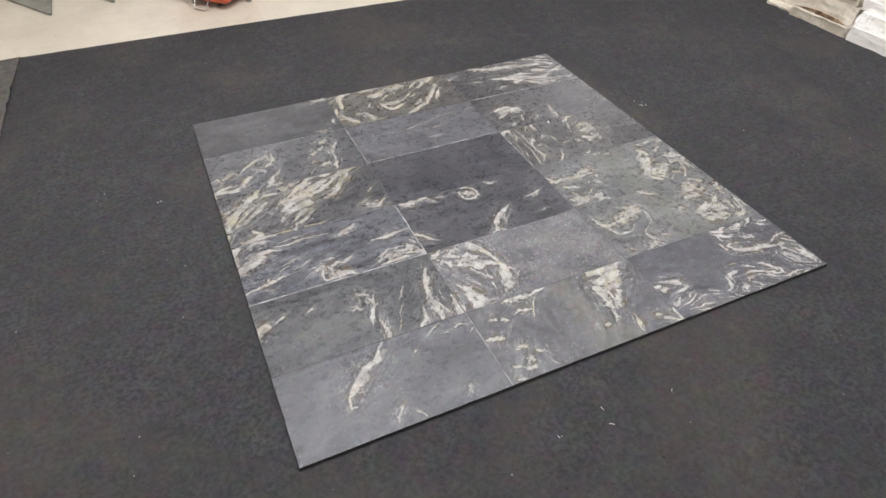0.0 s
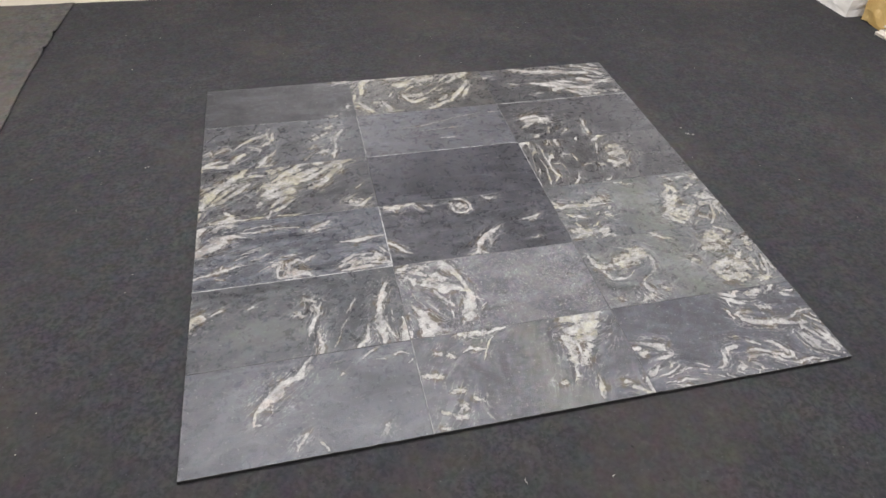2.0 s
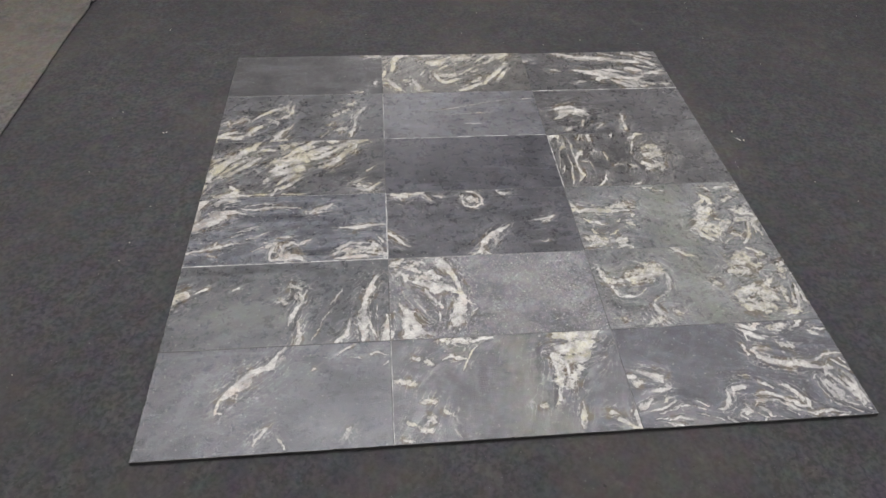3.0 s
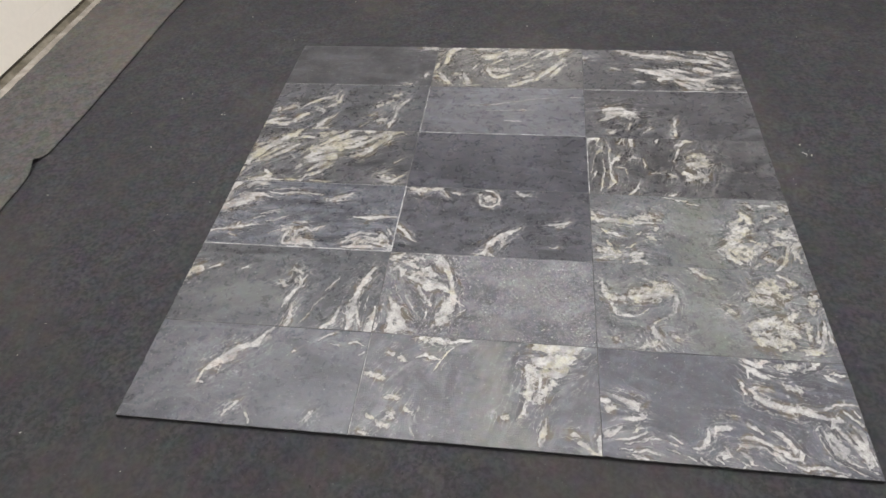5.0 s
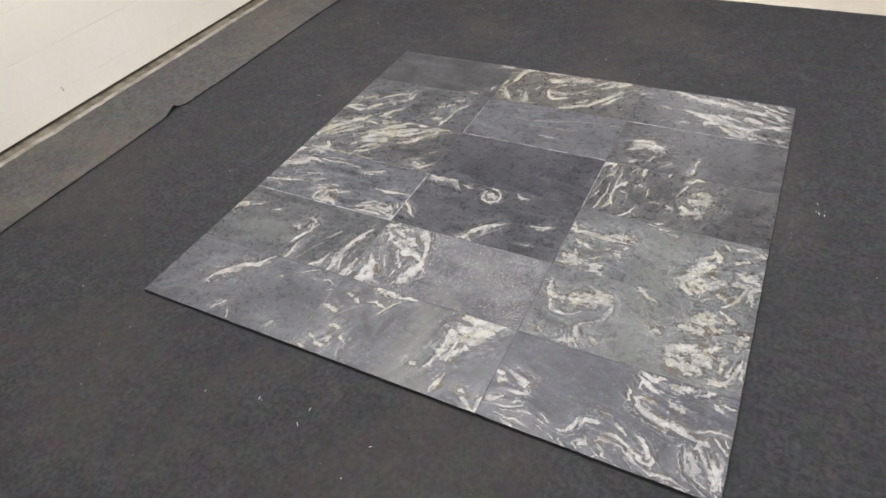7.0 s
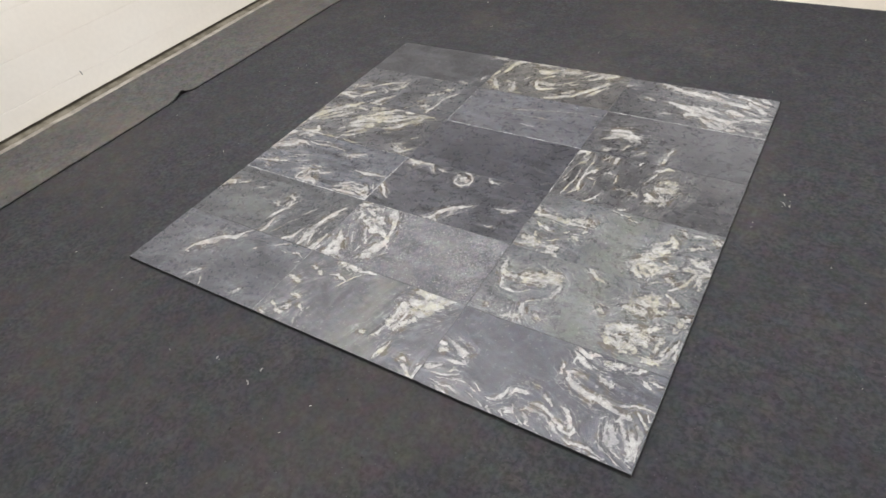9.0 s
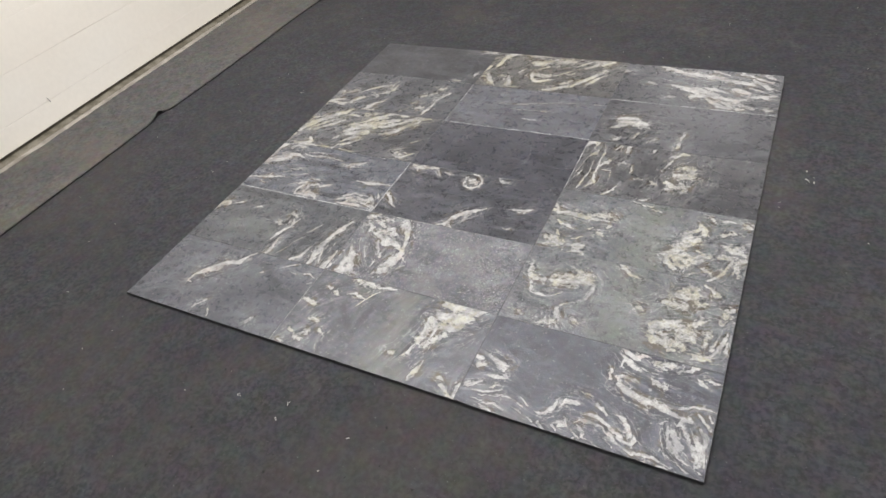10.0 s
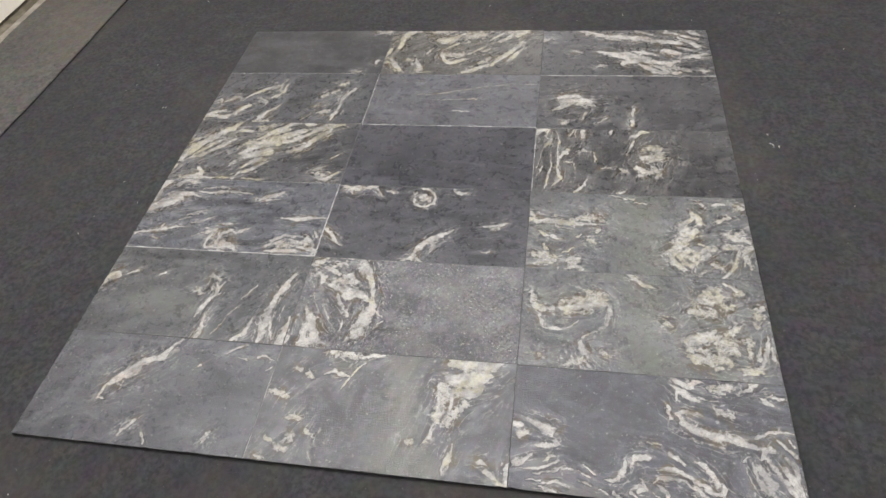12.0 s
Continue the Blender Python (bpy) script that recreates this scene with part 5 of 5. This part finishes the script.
    grains = m.step(m.noise(p, 300, 2, 0.5), 0.60, 0.76, 0.0, 0.12 + 0.42 * speckle)
    ground = m.mix(grains, ground, (0.34, 0.34, 0.32))
    chips = m.step(m.noise(p, 125, 2, 0.45), 0.685, 0.735, 0.0, 0.35 + 0.5 * speckle)
    ground = m.mix(chips, ground, (0.40, 0.395, 0.37))
    if speckle > 0.4:
        coarse = m.noise(p, 150, 6, 0.78, 0.5)
        some = m.step(m.noise(p, 7, 3, 0.6), 0.38, 0.62, 0.25, 1.0)
        ground = m.mix(m.math("MULTIPLY", m.step(coarse, 0.52, 0.66, 0.0, 0.75 * speckle), some), ground, (2.5 * light[0], 2.5 * light[1], 2.4 * light[2]))
        ground = m.mix(m.math("MULTIPLY", m.step(coarse, 0.49, 0.36, 0.0, 0.85 * speckle), some), ground, (0.36 * dark[0], 0.36 * dark[1], 0.36 * dark[2]))
        # white specks that paint the stone's glints into its colour
        glint_flakes = m.step(m.noise(p, 240, 1, 0.4), 0.70, 0.76, 0.0, 0.9 * speckle)
        ground = m.mix(m.math("MULTIPLY", glint_flakes, some), ground, (0.62, 0.61, 0.58))
    rust = m.math("MULTIPLY", m.step(near, -1.4, -0.2), m.step(m.noise(p, 16, 5, 0.65, 0.8), 0.48, 0.62, 0.0, 0.75))
    ground = m.mix(rust, ground, (0.088, 0.068, 0.042))
    hues = m.noise(p, 34, 4, 0.65, out="Color")
    ground = m.mix(0.17, ground, hues, "OVERLAY")
    # veins
    tint = m.step(m.noise(p, 18, 4), 0.62 - 0.28 * straw, 0.76 - 0.28 * straw)
    pale = m.mix(tint, (0.54, 0.53, 0.51), (0.48, 0.45, 0.33))
    pale = m.mix(m.step(m.noise(p, 26, 4, 0.6, 0.8), 0.52, 0.66, 0.0, 0.75), pale, (0.44, 0.415, 0.25) if straw > 0.3 else (0.51, 0.43, 0.38))
    pits = m.math("ADD", m.math("MULTIPLY", fibre, 0.35), m.math("MULTIPLY_ADD", blot, 6.0, -3.0))
    pits = m.math("ADD", pits, m.step(solid, 0.35, 0.85, 0.0, 0.9))
    pale = m.mix(m.step(pits, -1.2, 0.9, 0.62, 0.0), pale, (0.21, 0.205, 0.19))
    pale = m.mix(m.step(m.noise(p, 95, 5, 0.75), 0.40, 0.56, 0.5, 0.0), pale, (0.26, 0.255, 0.23))
    pale = m.mix(m.step(torn, 0.50, 0.72, 0.0, 0.6), pale, (0.68, 0.67, 0.64))
    inner = m.math("MULTIPLY", m.step(patch, -0.3, 0.5), m.step(m.noise(p, 90, 5, 0.72, 1.6), 0.36, 0.52, 0.75, 0.0))
    pale = m.mix(inner, pale, (0.13, 0.125, 0.105))
    pale = m.mix(m.math("MULTIPLY", m.step(patch, 0.0, 0.8), m.step(lumps, 0.46, 0.58, 0.0, 0.6)), pale, (0.60, 0.57, 0.49))
    col = m.mix(mask, ground, pale)
    height = m.math("ADD", m.math("MULTIPLY_ADD", mask, 0.5, m.math("MULTIPLY", blot, 0.8)), m.math("MULTIPLY", torn, 0.3 + speckle))
    height = m.math("ADD", height, m.math("MULTIPLY", m.noise(p, 300 if (c, r) in POLISHED else 420, 2), (1.5 if (c, r) in POLISHED else 0.8) + 0.8 * speckle))
    rough = m.math("ADD", m.step(blot, 0.3, 0.7, *((0.15, 0.29) if (c, r) in POLISHED else (0.36, 0.52) if (c, r) == (0, 5) else (0.23, 0.39))), m.math("MULTIPLY", mask, 0.10))
    rough = m.math("SUBTRACT", rough, m.math("MULTIPLY", grains, 0.25 if speckle > 0.4 else 0.05))
    return m.done(col, rough, m.bump(height, 0.4, 0.0012 + 0.0018 * speckle))


# chipped, dusty edges: bottom, right, top, left
SOFT_EDGES = {(0, 0): "t", (0, 1): "b", (1, 0): "t", (1, 1): "bt", (1, 2): "bt", (1, 3): "br", (2, 1): "t", (2, 2): "bt", (2, 3): "bt", (2, 4): "b", (0, 3): "tr", (0, 4): "br"}
PALE_EDGES = {(1, 0): "l", (0, 2): "brt", (1, 4): "bl", (2, 5): "b", (0, 4): "t", (2, 3): "l", (2, 4): "t", (1, 2): "l", (0, 1): "t"}


def stone_tile(c, r):
    """A sawn tile: sides, a pale broken arris, and a finely divided face that carries the fields."""
    w, h = TW - 0.0003 - 0.0002 * random.random(), TH - 0.0003 - 0.0009 * c - 0.0002 * random.random()
    bottom, right, top, left = (0.0018 if side in PALE_EDGES.get((c, r), "") else 0.0009 for side in "brtl")

    # walk round the face: how far the arris is worn or chipped back, more on the free sides of the square
    gx, gy = np.meshgrid(np.linspace(left, w - right, NX + 1), np.linspace(bottom, h - top, NY + 1))
    index = np.arange((NX + 1) * (NY + 1)).reshape(NY + 1, NX + 1)
    rim = np.concatenate([index[0, :-1], index[:-1, -1], index[-1, :0:-1], index[:0:-1, 0]])
    side = np.repeat(np.arange(4), (NX, NY, NX, NY))
    free = np.array([r == 0, c == 2, r == 5, c == 0])[side]
    along = np.arange(len(rim)) * CELL
    worn = np.abs(layered(along * 95, along * 0 + 0.37, 31 * c + 7 * r + 60, 3))
    chip = np.clip(layered(along * 42, along * 0 + 0.61, 31 * c + 7 * r + 70, 2) - 0.38, 0, 1)
    bite = np.where(free, 0.0007 * worn + 0.0042 * chip, 0.0002 * worn + 0.0007 * chip)
    gx.ravel()[rim] += bite * np.array([0, -1, 0, 1])[side]
    gy.ravel()[rim] += bite * np.array([1, 0, -1, 0])[side]
    face_co = np.stack([gx.ravel(), gy.ravel(), np.full(gx.size, TT)], 1)
    lip = face_co[rim]
    lip[:, 0] += np.array([0, right, 0, -left])[side]
    lip[:, 1] += np.array([-bottom, 0, top, 0])[side]
    for k, (px, py) in zip((0, NX, NX + NY, 2 * NX + NY), ((0, 0), (w, 0), (w, h), (0, h))):
        lip[k, :2] = px, py
    lip[:, 2] = TT - 0.0005 - np.where(free, 0.7, 0.2) * bite
    foot = lip.copy()
    foot[:, 2] = 0.0
    count, start = len(rim), gx.size
    here = np.arange(count)
    after = (here + 1) % count
    n = (np.arange(NY)[:, None] * (NX + 1) + np.arange(NX)[None]).ravel()
    quads = np.concatenate([
        np.stack([n, n + 1, n + NX + 2, n + NX + 1], 1),
        np.stack([start + here, start + after, rim[after], rim[here]], 1),
        np.stack([start + count + here, start + count + after, start + after, start + here], 1)])
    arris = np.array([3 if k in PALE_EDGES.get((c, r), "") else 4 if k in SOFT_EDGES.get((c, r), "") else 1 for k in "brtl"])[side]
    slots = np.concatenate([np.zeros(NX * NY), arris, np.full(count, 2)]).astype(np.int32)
    me = bpy.data.meshes.new("stone_tile")
    me.from_pydata(np.concatenate([face_co, lip, foot]), [], quads)
    me.polygons.foreach_set("material_index", slots)
    for key, values in grow(c, r).items():
        me.attributes.new(key, "FLOAT", "POINT").data.foreach_set("value", np.concatenate([values.ravel(), np.zeros(2 * count)]).astype(np.float32))
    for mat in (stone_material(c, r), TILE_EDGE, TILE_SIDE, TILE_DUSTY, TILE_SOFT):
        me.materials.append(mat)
    ob = new("stone_tile", me)
    jx, jy = 0.0002 * (random.random() - 0.5), 0.0002 * (random.random() - 0.5)
    sag = 0.0045 * c * r / 5.0
    ob.matrix_basis = pose(c * TW + jx + 0.0003, r * TH + jy + 0.0003 - sag, 0.0003 + 0.0004 * random.random(), 0, 0, 0.02 * (random.random() - 0.5))
    return ob


TILE_LABELS = {
    (0, 5): "plain dark charcoal stone tile with faint clouds",
    (1, 5): "dark olive stone tile with a swirling cream eye",
    (2, 5): "dark stone tile with long white streaked veins",
    (0, 4): "charcoal stone tile with thin curling white veins",
    (1, 4): "smooth blue-grey stone tile with hairline veins",
    (2, 4): "dark stone tile with a small white flower-shaped vein",
    (0, 3): "charcoal stone tile with broad straw-coloured diagonal veins",
    (1, 3): "nearly black plain stone tile",
    (2, 3): "dark stone tile with upright white flecks and cream patch",
    (0, 2): "blue-grey stone tile with broken white bands",
    (1, 2): "nearly black stone tile with a white curled spot",
    (2, 2): "greenish grey stone tile with cream clouds",
    (0, 1): "grey-green stone tile with slanting white veins",
    (1, 1): "speckled rough grey stone tile with white loops",
    (2, 1): "greenish stone tile with straw-coloured rosettes",
    (0, 0): "slate-grey stone tile with one slanting white vein",
    (1, 0): "brownish grey stone tile with a bold white patch",
    (2, 0): "dark blue-grey stone tile with swirling white bands",
}
for r in range(6):
    for c in range(3):
        tagged(stone_tile(c, r), TILE_LABELS[c, r], "stone tile", "tiles laid out in a square")


# ---- pile of wrapped packs ----
def pack_mesh(l, d, h, seed, crumple=0.010, n=9, lean=0.0):
    """A folded, creased paper block: length along y, depth along x; it leans back over its height."""
    bm = bmesh.new()
    bmesh.ops.create_cube(bm, size=1)
    bmesh.ops.subdivide_edges(bm, edges=bm.edges[:], cuts=n, use_grid_fill=True)
    s = Vector((seed * 3.7, seed * 1.3, seed * 0.7))
    for v in bm.verts:
        p = v.co * 2
        co = Vector((p.x * d / 2, p.y * l / 2, (p.z + 1) * h / 2))
        fold = 1 - 2 * abs(noise.noise((co + s) * 7))
        crease = 1 - 2 * abs(noise.noise((co + s) * 19))
        out = Vector((p.x, p.y, 0.6 * p.z))
        co += out * (crumple * (fold - 0.6) + 0.45 * crumple * (crease - 0.5))
        co += 0.0025 * noise.noise_vector((co + s) * 60)
        co.x += lean * co.z
        co.y += 0.012 * noise.noise((co.z * 20, seed, 0)) * p.y
        co.z = max(0.0, co.z)
        v.co = co
    return bm


def flap_mesh(l, reach, seed):
    """A torn paper flap, wavy and uneven at its edge."""
    bm = bmesh.new()
    n, rows = 26, []
    for i in range(n + 1):
        y = l * (i / n - 0.5)
        tear = reach * (0.75 + 0.5 * noise.noise((y * 22, seed, 0)) + 0.25 * noise.noise((y * 70, seed, 2)))
        z = 0.006 * noise.noise((y * 14, seed, 5))
        rows.append([bm.verts.new((x, y, zz)) for x, zz in ((0.012, 0.002), (-0.4 * tear, 0.001 + z), (-tear, -0.45 * tear + z))])
    for a, b in zip(rows, rows[1:]):
        for k in range(2):
            bm.faces.new((a[k], b[k], b[k + 1], a[k + 1]))
    bmesh.ops.recalc_face_normals(bm, faces=bm.faces)
    bmesh.ops.solidify(bm, geom=bm.faces[:], thickness=0.0012)
    return bm


def wrapped_pack(x, y, z, l, d, h, seed, slit, turn=0.0, paper=PAPER):
    """A paper-wrapped pack of split stone, with the stone showing where the wrapping gapes."""
    thing = empty("wrapped_pack", pose(x, y, z, 0, 0, turn))
    gap = 0.004 if slit else 0.001
    low = h * (0.34 if slit else 0.5)
    part("wrapper", pack_mesh(l, d, low, seed, 0.007), paper, thing)
    upper = pack_mesh(l * 0.97, d * 0.96, h - low - gap, seed + 0.5, 0.010, lean=0.25)
    if slit:
        for v in upper.verts:
            v.co.z += 0.016 * (1 - v.co.z / (h - low)) * max(0.0, 1 - (2.1 * v.co.y / l) ** 2)
    bmesh.ops.translate(upper, verts=upper.verts, vec=(0.012 if slit else 0.004, 0, low + gap))
    part("wrapper", upper, paper, thing)
    if slit:
        bm = pack_mesh(l - 0.06, d - 0.025, gap + 0.03, seed + 3, 0.008)
        mid = (gap + 0.03) / 2
        for v in bm.verts:
            v.co.z = mid + (v.co.z - mid) * max(0.05, 1 - (2.2 * v.co.y / l) ** 2)
        bmesh.ops.translate(bm, verts=bm.verts, vec=(0, 0, low - 0.010))
        part("stone_slab", bm, STONE_BROWN, thing, "brown split stone showing in the gap")
        bm = flap_mesh(l * 0.92, 0.008, seed)
        bmesh.ops.translate(bm, verts=bm.verts, vec=(-d / 2, 0, low + gap * 0.3))
        part("flap", bm, paper, thing, "torn paper flap")
    return tagged(thing, "crumpled white paper pack split open along its side" if slit else "crumpled white paper-wrapped pack in a pile", "wrapped pack", "pile of wrapped packs")


PX = 3.42
rng = random.Random(5)
# middle along the wall, length, split open, height, paper, step back from the front
ROWS = [
    (0.001, [(0.66, 0.44, 0, 0.125, PAPER, 0.0), (1.09, 0.39, 0, 0.152, PAPER_WHITE, 0.0), (1.492, 0.375, 1, 0.150, PAPER_GREY, 0.0), (1.785, 0.17, 0, 0.026, PAPER, 0.015), (2.235, 0.28, 0, 0.19, PAPER_WHITE, 0.0), (2.565, 0.35, 1, 0.150, PAPER_GREY, 0.0), (2.93, 0.35, 0, 0.13, PAPER, 0.01)]),
    (0.155, [(0.66, 0.42, 1, 0.12, PAPER_GREY, 0.03), (1.11, 0.40, 0, 0.12, PAPER_WHITE, 0.05), (1.50, 0.33, 1, 0.12, PAPER_GREY, 0.045), (1.82, 0.26, 0, 0.12, PAPER, 0.16), (2.57, 0.34, 0, 0.12, PAPER, 0.05), (2.93, 0.34, 1, 0.12, PAPER_GREY, 0.03)]),
    (0.28, [(0.70, 0.42, 0, 0.12, PAPER, 0.07), (1.13, 0.38, 1, 0.12, PAPER_GREY, 0.08), (1.55, 0.40, 0, 0.12, PAPER, 0.08), (2.58, 0.40, 1, 0.12, PAPER_GREY, 0.08)]),
]
for layer, (pz, packs) in enumerate(ROWS):
    for k, (py, pl, slit, ph, paper, back) in enumerate(packs):
        wrapped_pack(PX + 0.15 + back, py, pz if layer == 0 else pz - 0.004, pl, 0.30, ph, 1.0 + k * 2.1 + layer * 7.7, slit, 3 * (rng.random() - 0.5), paper)
wad = mesh_ob("crumpled_paper", pack_mesh(0.15, 0.16, 0.115, 23.0, 0.045, 4, 0.3), PAPER_GREY)
wad.matrix_basis = pose(PX + 0.145, 1.80, 0.028, 0, 0, 14)
tagged(wad, "crumpled wad of white wrapping paper on the pile", "paper")
bag = pack_mesh(0.175, 0.18, 0.165, 40.0, 0.014, 9, 0.2)
bmesh.ops.smooth_vert(bag, verts=bag.verts, factor=0.5, use_axis_x=True, use_axis_y=True, use_axis_z=False)
bag_ob = mesh_ob("plastic_bag", bag, OCHRE)
bag_ob.matrix_basis = pose(PX + 0.155, 1.985, 0.001, 0, 0, 10)
tagged(bag_ob, "ochre plastic bag stuffed between the wrapped packs", "bag")


# ---- red cart and plates for shadows on the bare floor ----
def red_cart():
    thing = empty("tool_cart", pose(0.382, 3.095, FLOOR_Z, 0, 0, 43))
    l, w, z0, z1 = 0.36, 0.26, 0.042, 0.30
    part("body", box((0, 0, z0), (w, l, z1), 0.016, 3), RED, thing, "dull red painted sheet-metal body")
    part("rim", box((-0.006, -0.006, z1 - 0.012), (w + 0.006, l + 0.006, z1 + 0.006), 0.005), RED, thing)
    for cx, cy in ((0.07, 0.10), (w - 0.07, 0.10), (0.07, l - 0.07), (w - 0.07, l - 0.07), (0.185, -0.022)):
        bm = bmesh.new()
        bmesh.ops.create_cone(bm, segments=20, radius1=0.021, radius2=0.021, depth=0.02, cap_ends=True, matrix=pose(cx, cy, 0.021, 0, 90, 0))
        bmesh.ops.bevel(bm, geom=[e for e in bm.edges if e.calc_face_angle(0) > 0.8], offset=0.004, segments=2, affect="EDGES")
        wheel = part("wheel", bm, GREY_STEEL_SHADE if cy < 0 else BLACK_RUBBER, thing)
        part("fork_or_shadow", box((cx - 0.014, cy - 0.010, 0.030), (cx + 0.014, cy + 0.024, z0 + 0.006), 0.003), STEEL, wheel)
    loop = [(0.004, 0.11, 0.060), (-0.022, 0.11, 0.052), (-0.047, 0.11, 0.014), (-0.051, 0.12, 0.009), (-0.051, 0.195, 0.009), (-0.047, 0.205, 0.014), (-0.022, 0.205, 0.052), (0.004, 0.205, 0.060)]
    smooth(part("wire_handle", tube(loop, 0.0032), STEEL, thing, "thin bent steel wire handle"))
    return tagged(thing, "dull red wheeled tool cart with a wire handle", "cart")


red_cart()


# thin grey plates take the place of two shadows; the bar behind is made up
def floor_shadow_plates():
    thing = empty("floor_shadow_plates", pose(-0.40, 3.46, FLOOR_Z))
    for x, y in ((-0.17, 0.0), (0.18, 0.065)):
        bm = bmesh.new()
        pts = [(x, y), (x, y + 0.9), (x - 0.33, y + 0.9), (x - 0.33, y + 0.50), (x - 0.02, y + 0.012)]
        low = [bm.verts.new((a, b, 0.001)) for a, b in pts]
        top = [bm.verts.new((a, b, 0.014)) for a, b in pts]
        bm.faces.new(low)
        bm.faces.new(top[::-1])
        for k in range(5):
            bm.faces.new((low[k], top[k], top[(k + 1) % 5], low[(k + 1) % 5]))
        bmesh.ops.recalc_face_normals(bm, faces=bm.faces)
        part("fork_or_shadow", bm, GREY_STEEL_SHADE, thing)
    part("added_bar", box((-0.50, 0.9, 0.001), (0.22, 0.98, 0.10), 0.01), GREY_STEEL_SHADE, thing)
    return tagged(thing, "flat grey tapered plates standing in for shadows on the concrete", "pallet truck")


floor_shadow_plates()


# ---- ceiling lights, all out of view ----
# a housing for each lamp position, the added ones too
def unseen_ceiling_light(x, y):
    thing = empty("unseen_ceiling_light", pose(x, y, H))
    w, l = LAMP_W / 2, LAMP_L / 2
    bm = box((-w - 0.03, -l - 0.03, -0.06), (w + 0.03, l + 0.03, -0.001), 0.004)
    part("housing", bm, CEILING, thing)
    part("diffuser", box((-w, -l, -0.072), (w, l, -0.061), 0.003), GLOW, thing)
    return tagged(thing, "unseen white rectangular fluorescent ceiling light switched on", "ceiling light", "ceiling lights")


for lx, ly in LAMPS:
    unseen_ceiling_light(lx, ly)


# ---- lint and crumbs on the carpet ----
def lint_fibre(x, y, turn, length):
    """A short pale thread lying loose on the felt."""
    length *= 0.85
    bend = 0.12 * length
    pts = [(-length / 2, 0, 0.0011), (-length / 5, bend, 0.0018), (length / 5, bend, 0.0020), (length / 2, -bend / 2, 0.0012)]
    ob = smooth(mesh_ob("lint_fibre", tube(pts, 0.0006, 6), LINT))
    ob.matrix_basis = pose(x, y, 0.0004, 0, 0, turn)
    return tagged(ob, "short pale lint thread on the dark carpet", "lint", "lint threads on the carpet")


for fibre_at in ((0.634, -0.183, 95, 0.011), (0.787, -0.158, 100, 0.014), (0.781, -0.209, -32, 0.016), (1.921, 1.144, -48, 0.024), (0.996, -0.188, 35, 0.010)):
    lint_fibre(*fibre_at)
bm = bmesh.new()
rng = random.Random(11)
spots = [(0.472, -0.226, 0.0016), (1.917, 1.194, 0.0026), (1.941, 1.137, 0.0026), (0.973, -0.289, 0.0016), (0.642, -0.185, 0.0014), (-0.2, 1.288, 0.0018), (-0.19, 1.29, 0.0014)]
for k in range(170):
    spots.append((rng.uniform(-0.7, 3.3), rng.uniform(-1.0, 2.8), rng.uniform(0.0006, 0.0013) * (1.7 if rng.random() < 0.06 else 1.0)))
for x, y, s in spots:
    if -0.02 < x < 1.82 and -0.02 < y < 1.82:
        continue
    m = pose(x, y, 0.0006 + s * 0.3, rng.uniform(0, 360), rng.uniform(0, 360), rng.uniform(0, 360)) @ Matrix.Diagonal((s * rng.uniform(0.8, 2.2), s, s * 0.7, 1))
    bmesh.ops.create_icosphere(bm, subdivisions=1, radius=1, matrix=m)
tagged(mesh_ob("crumbs", bm, SPECK), "pale stone crumbs and lint scattered on the carpet", "crumbs", kind="stuff")
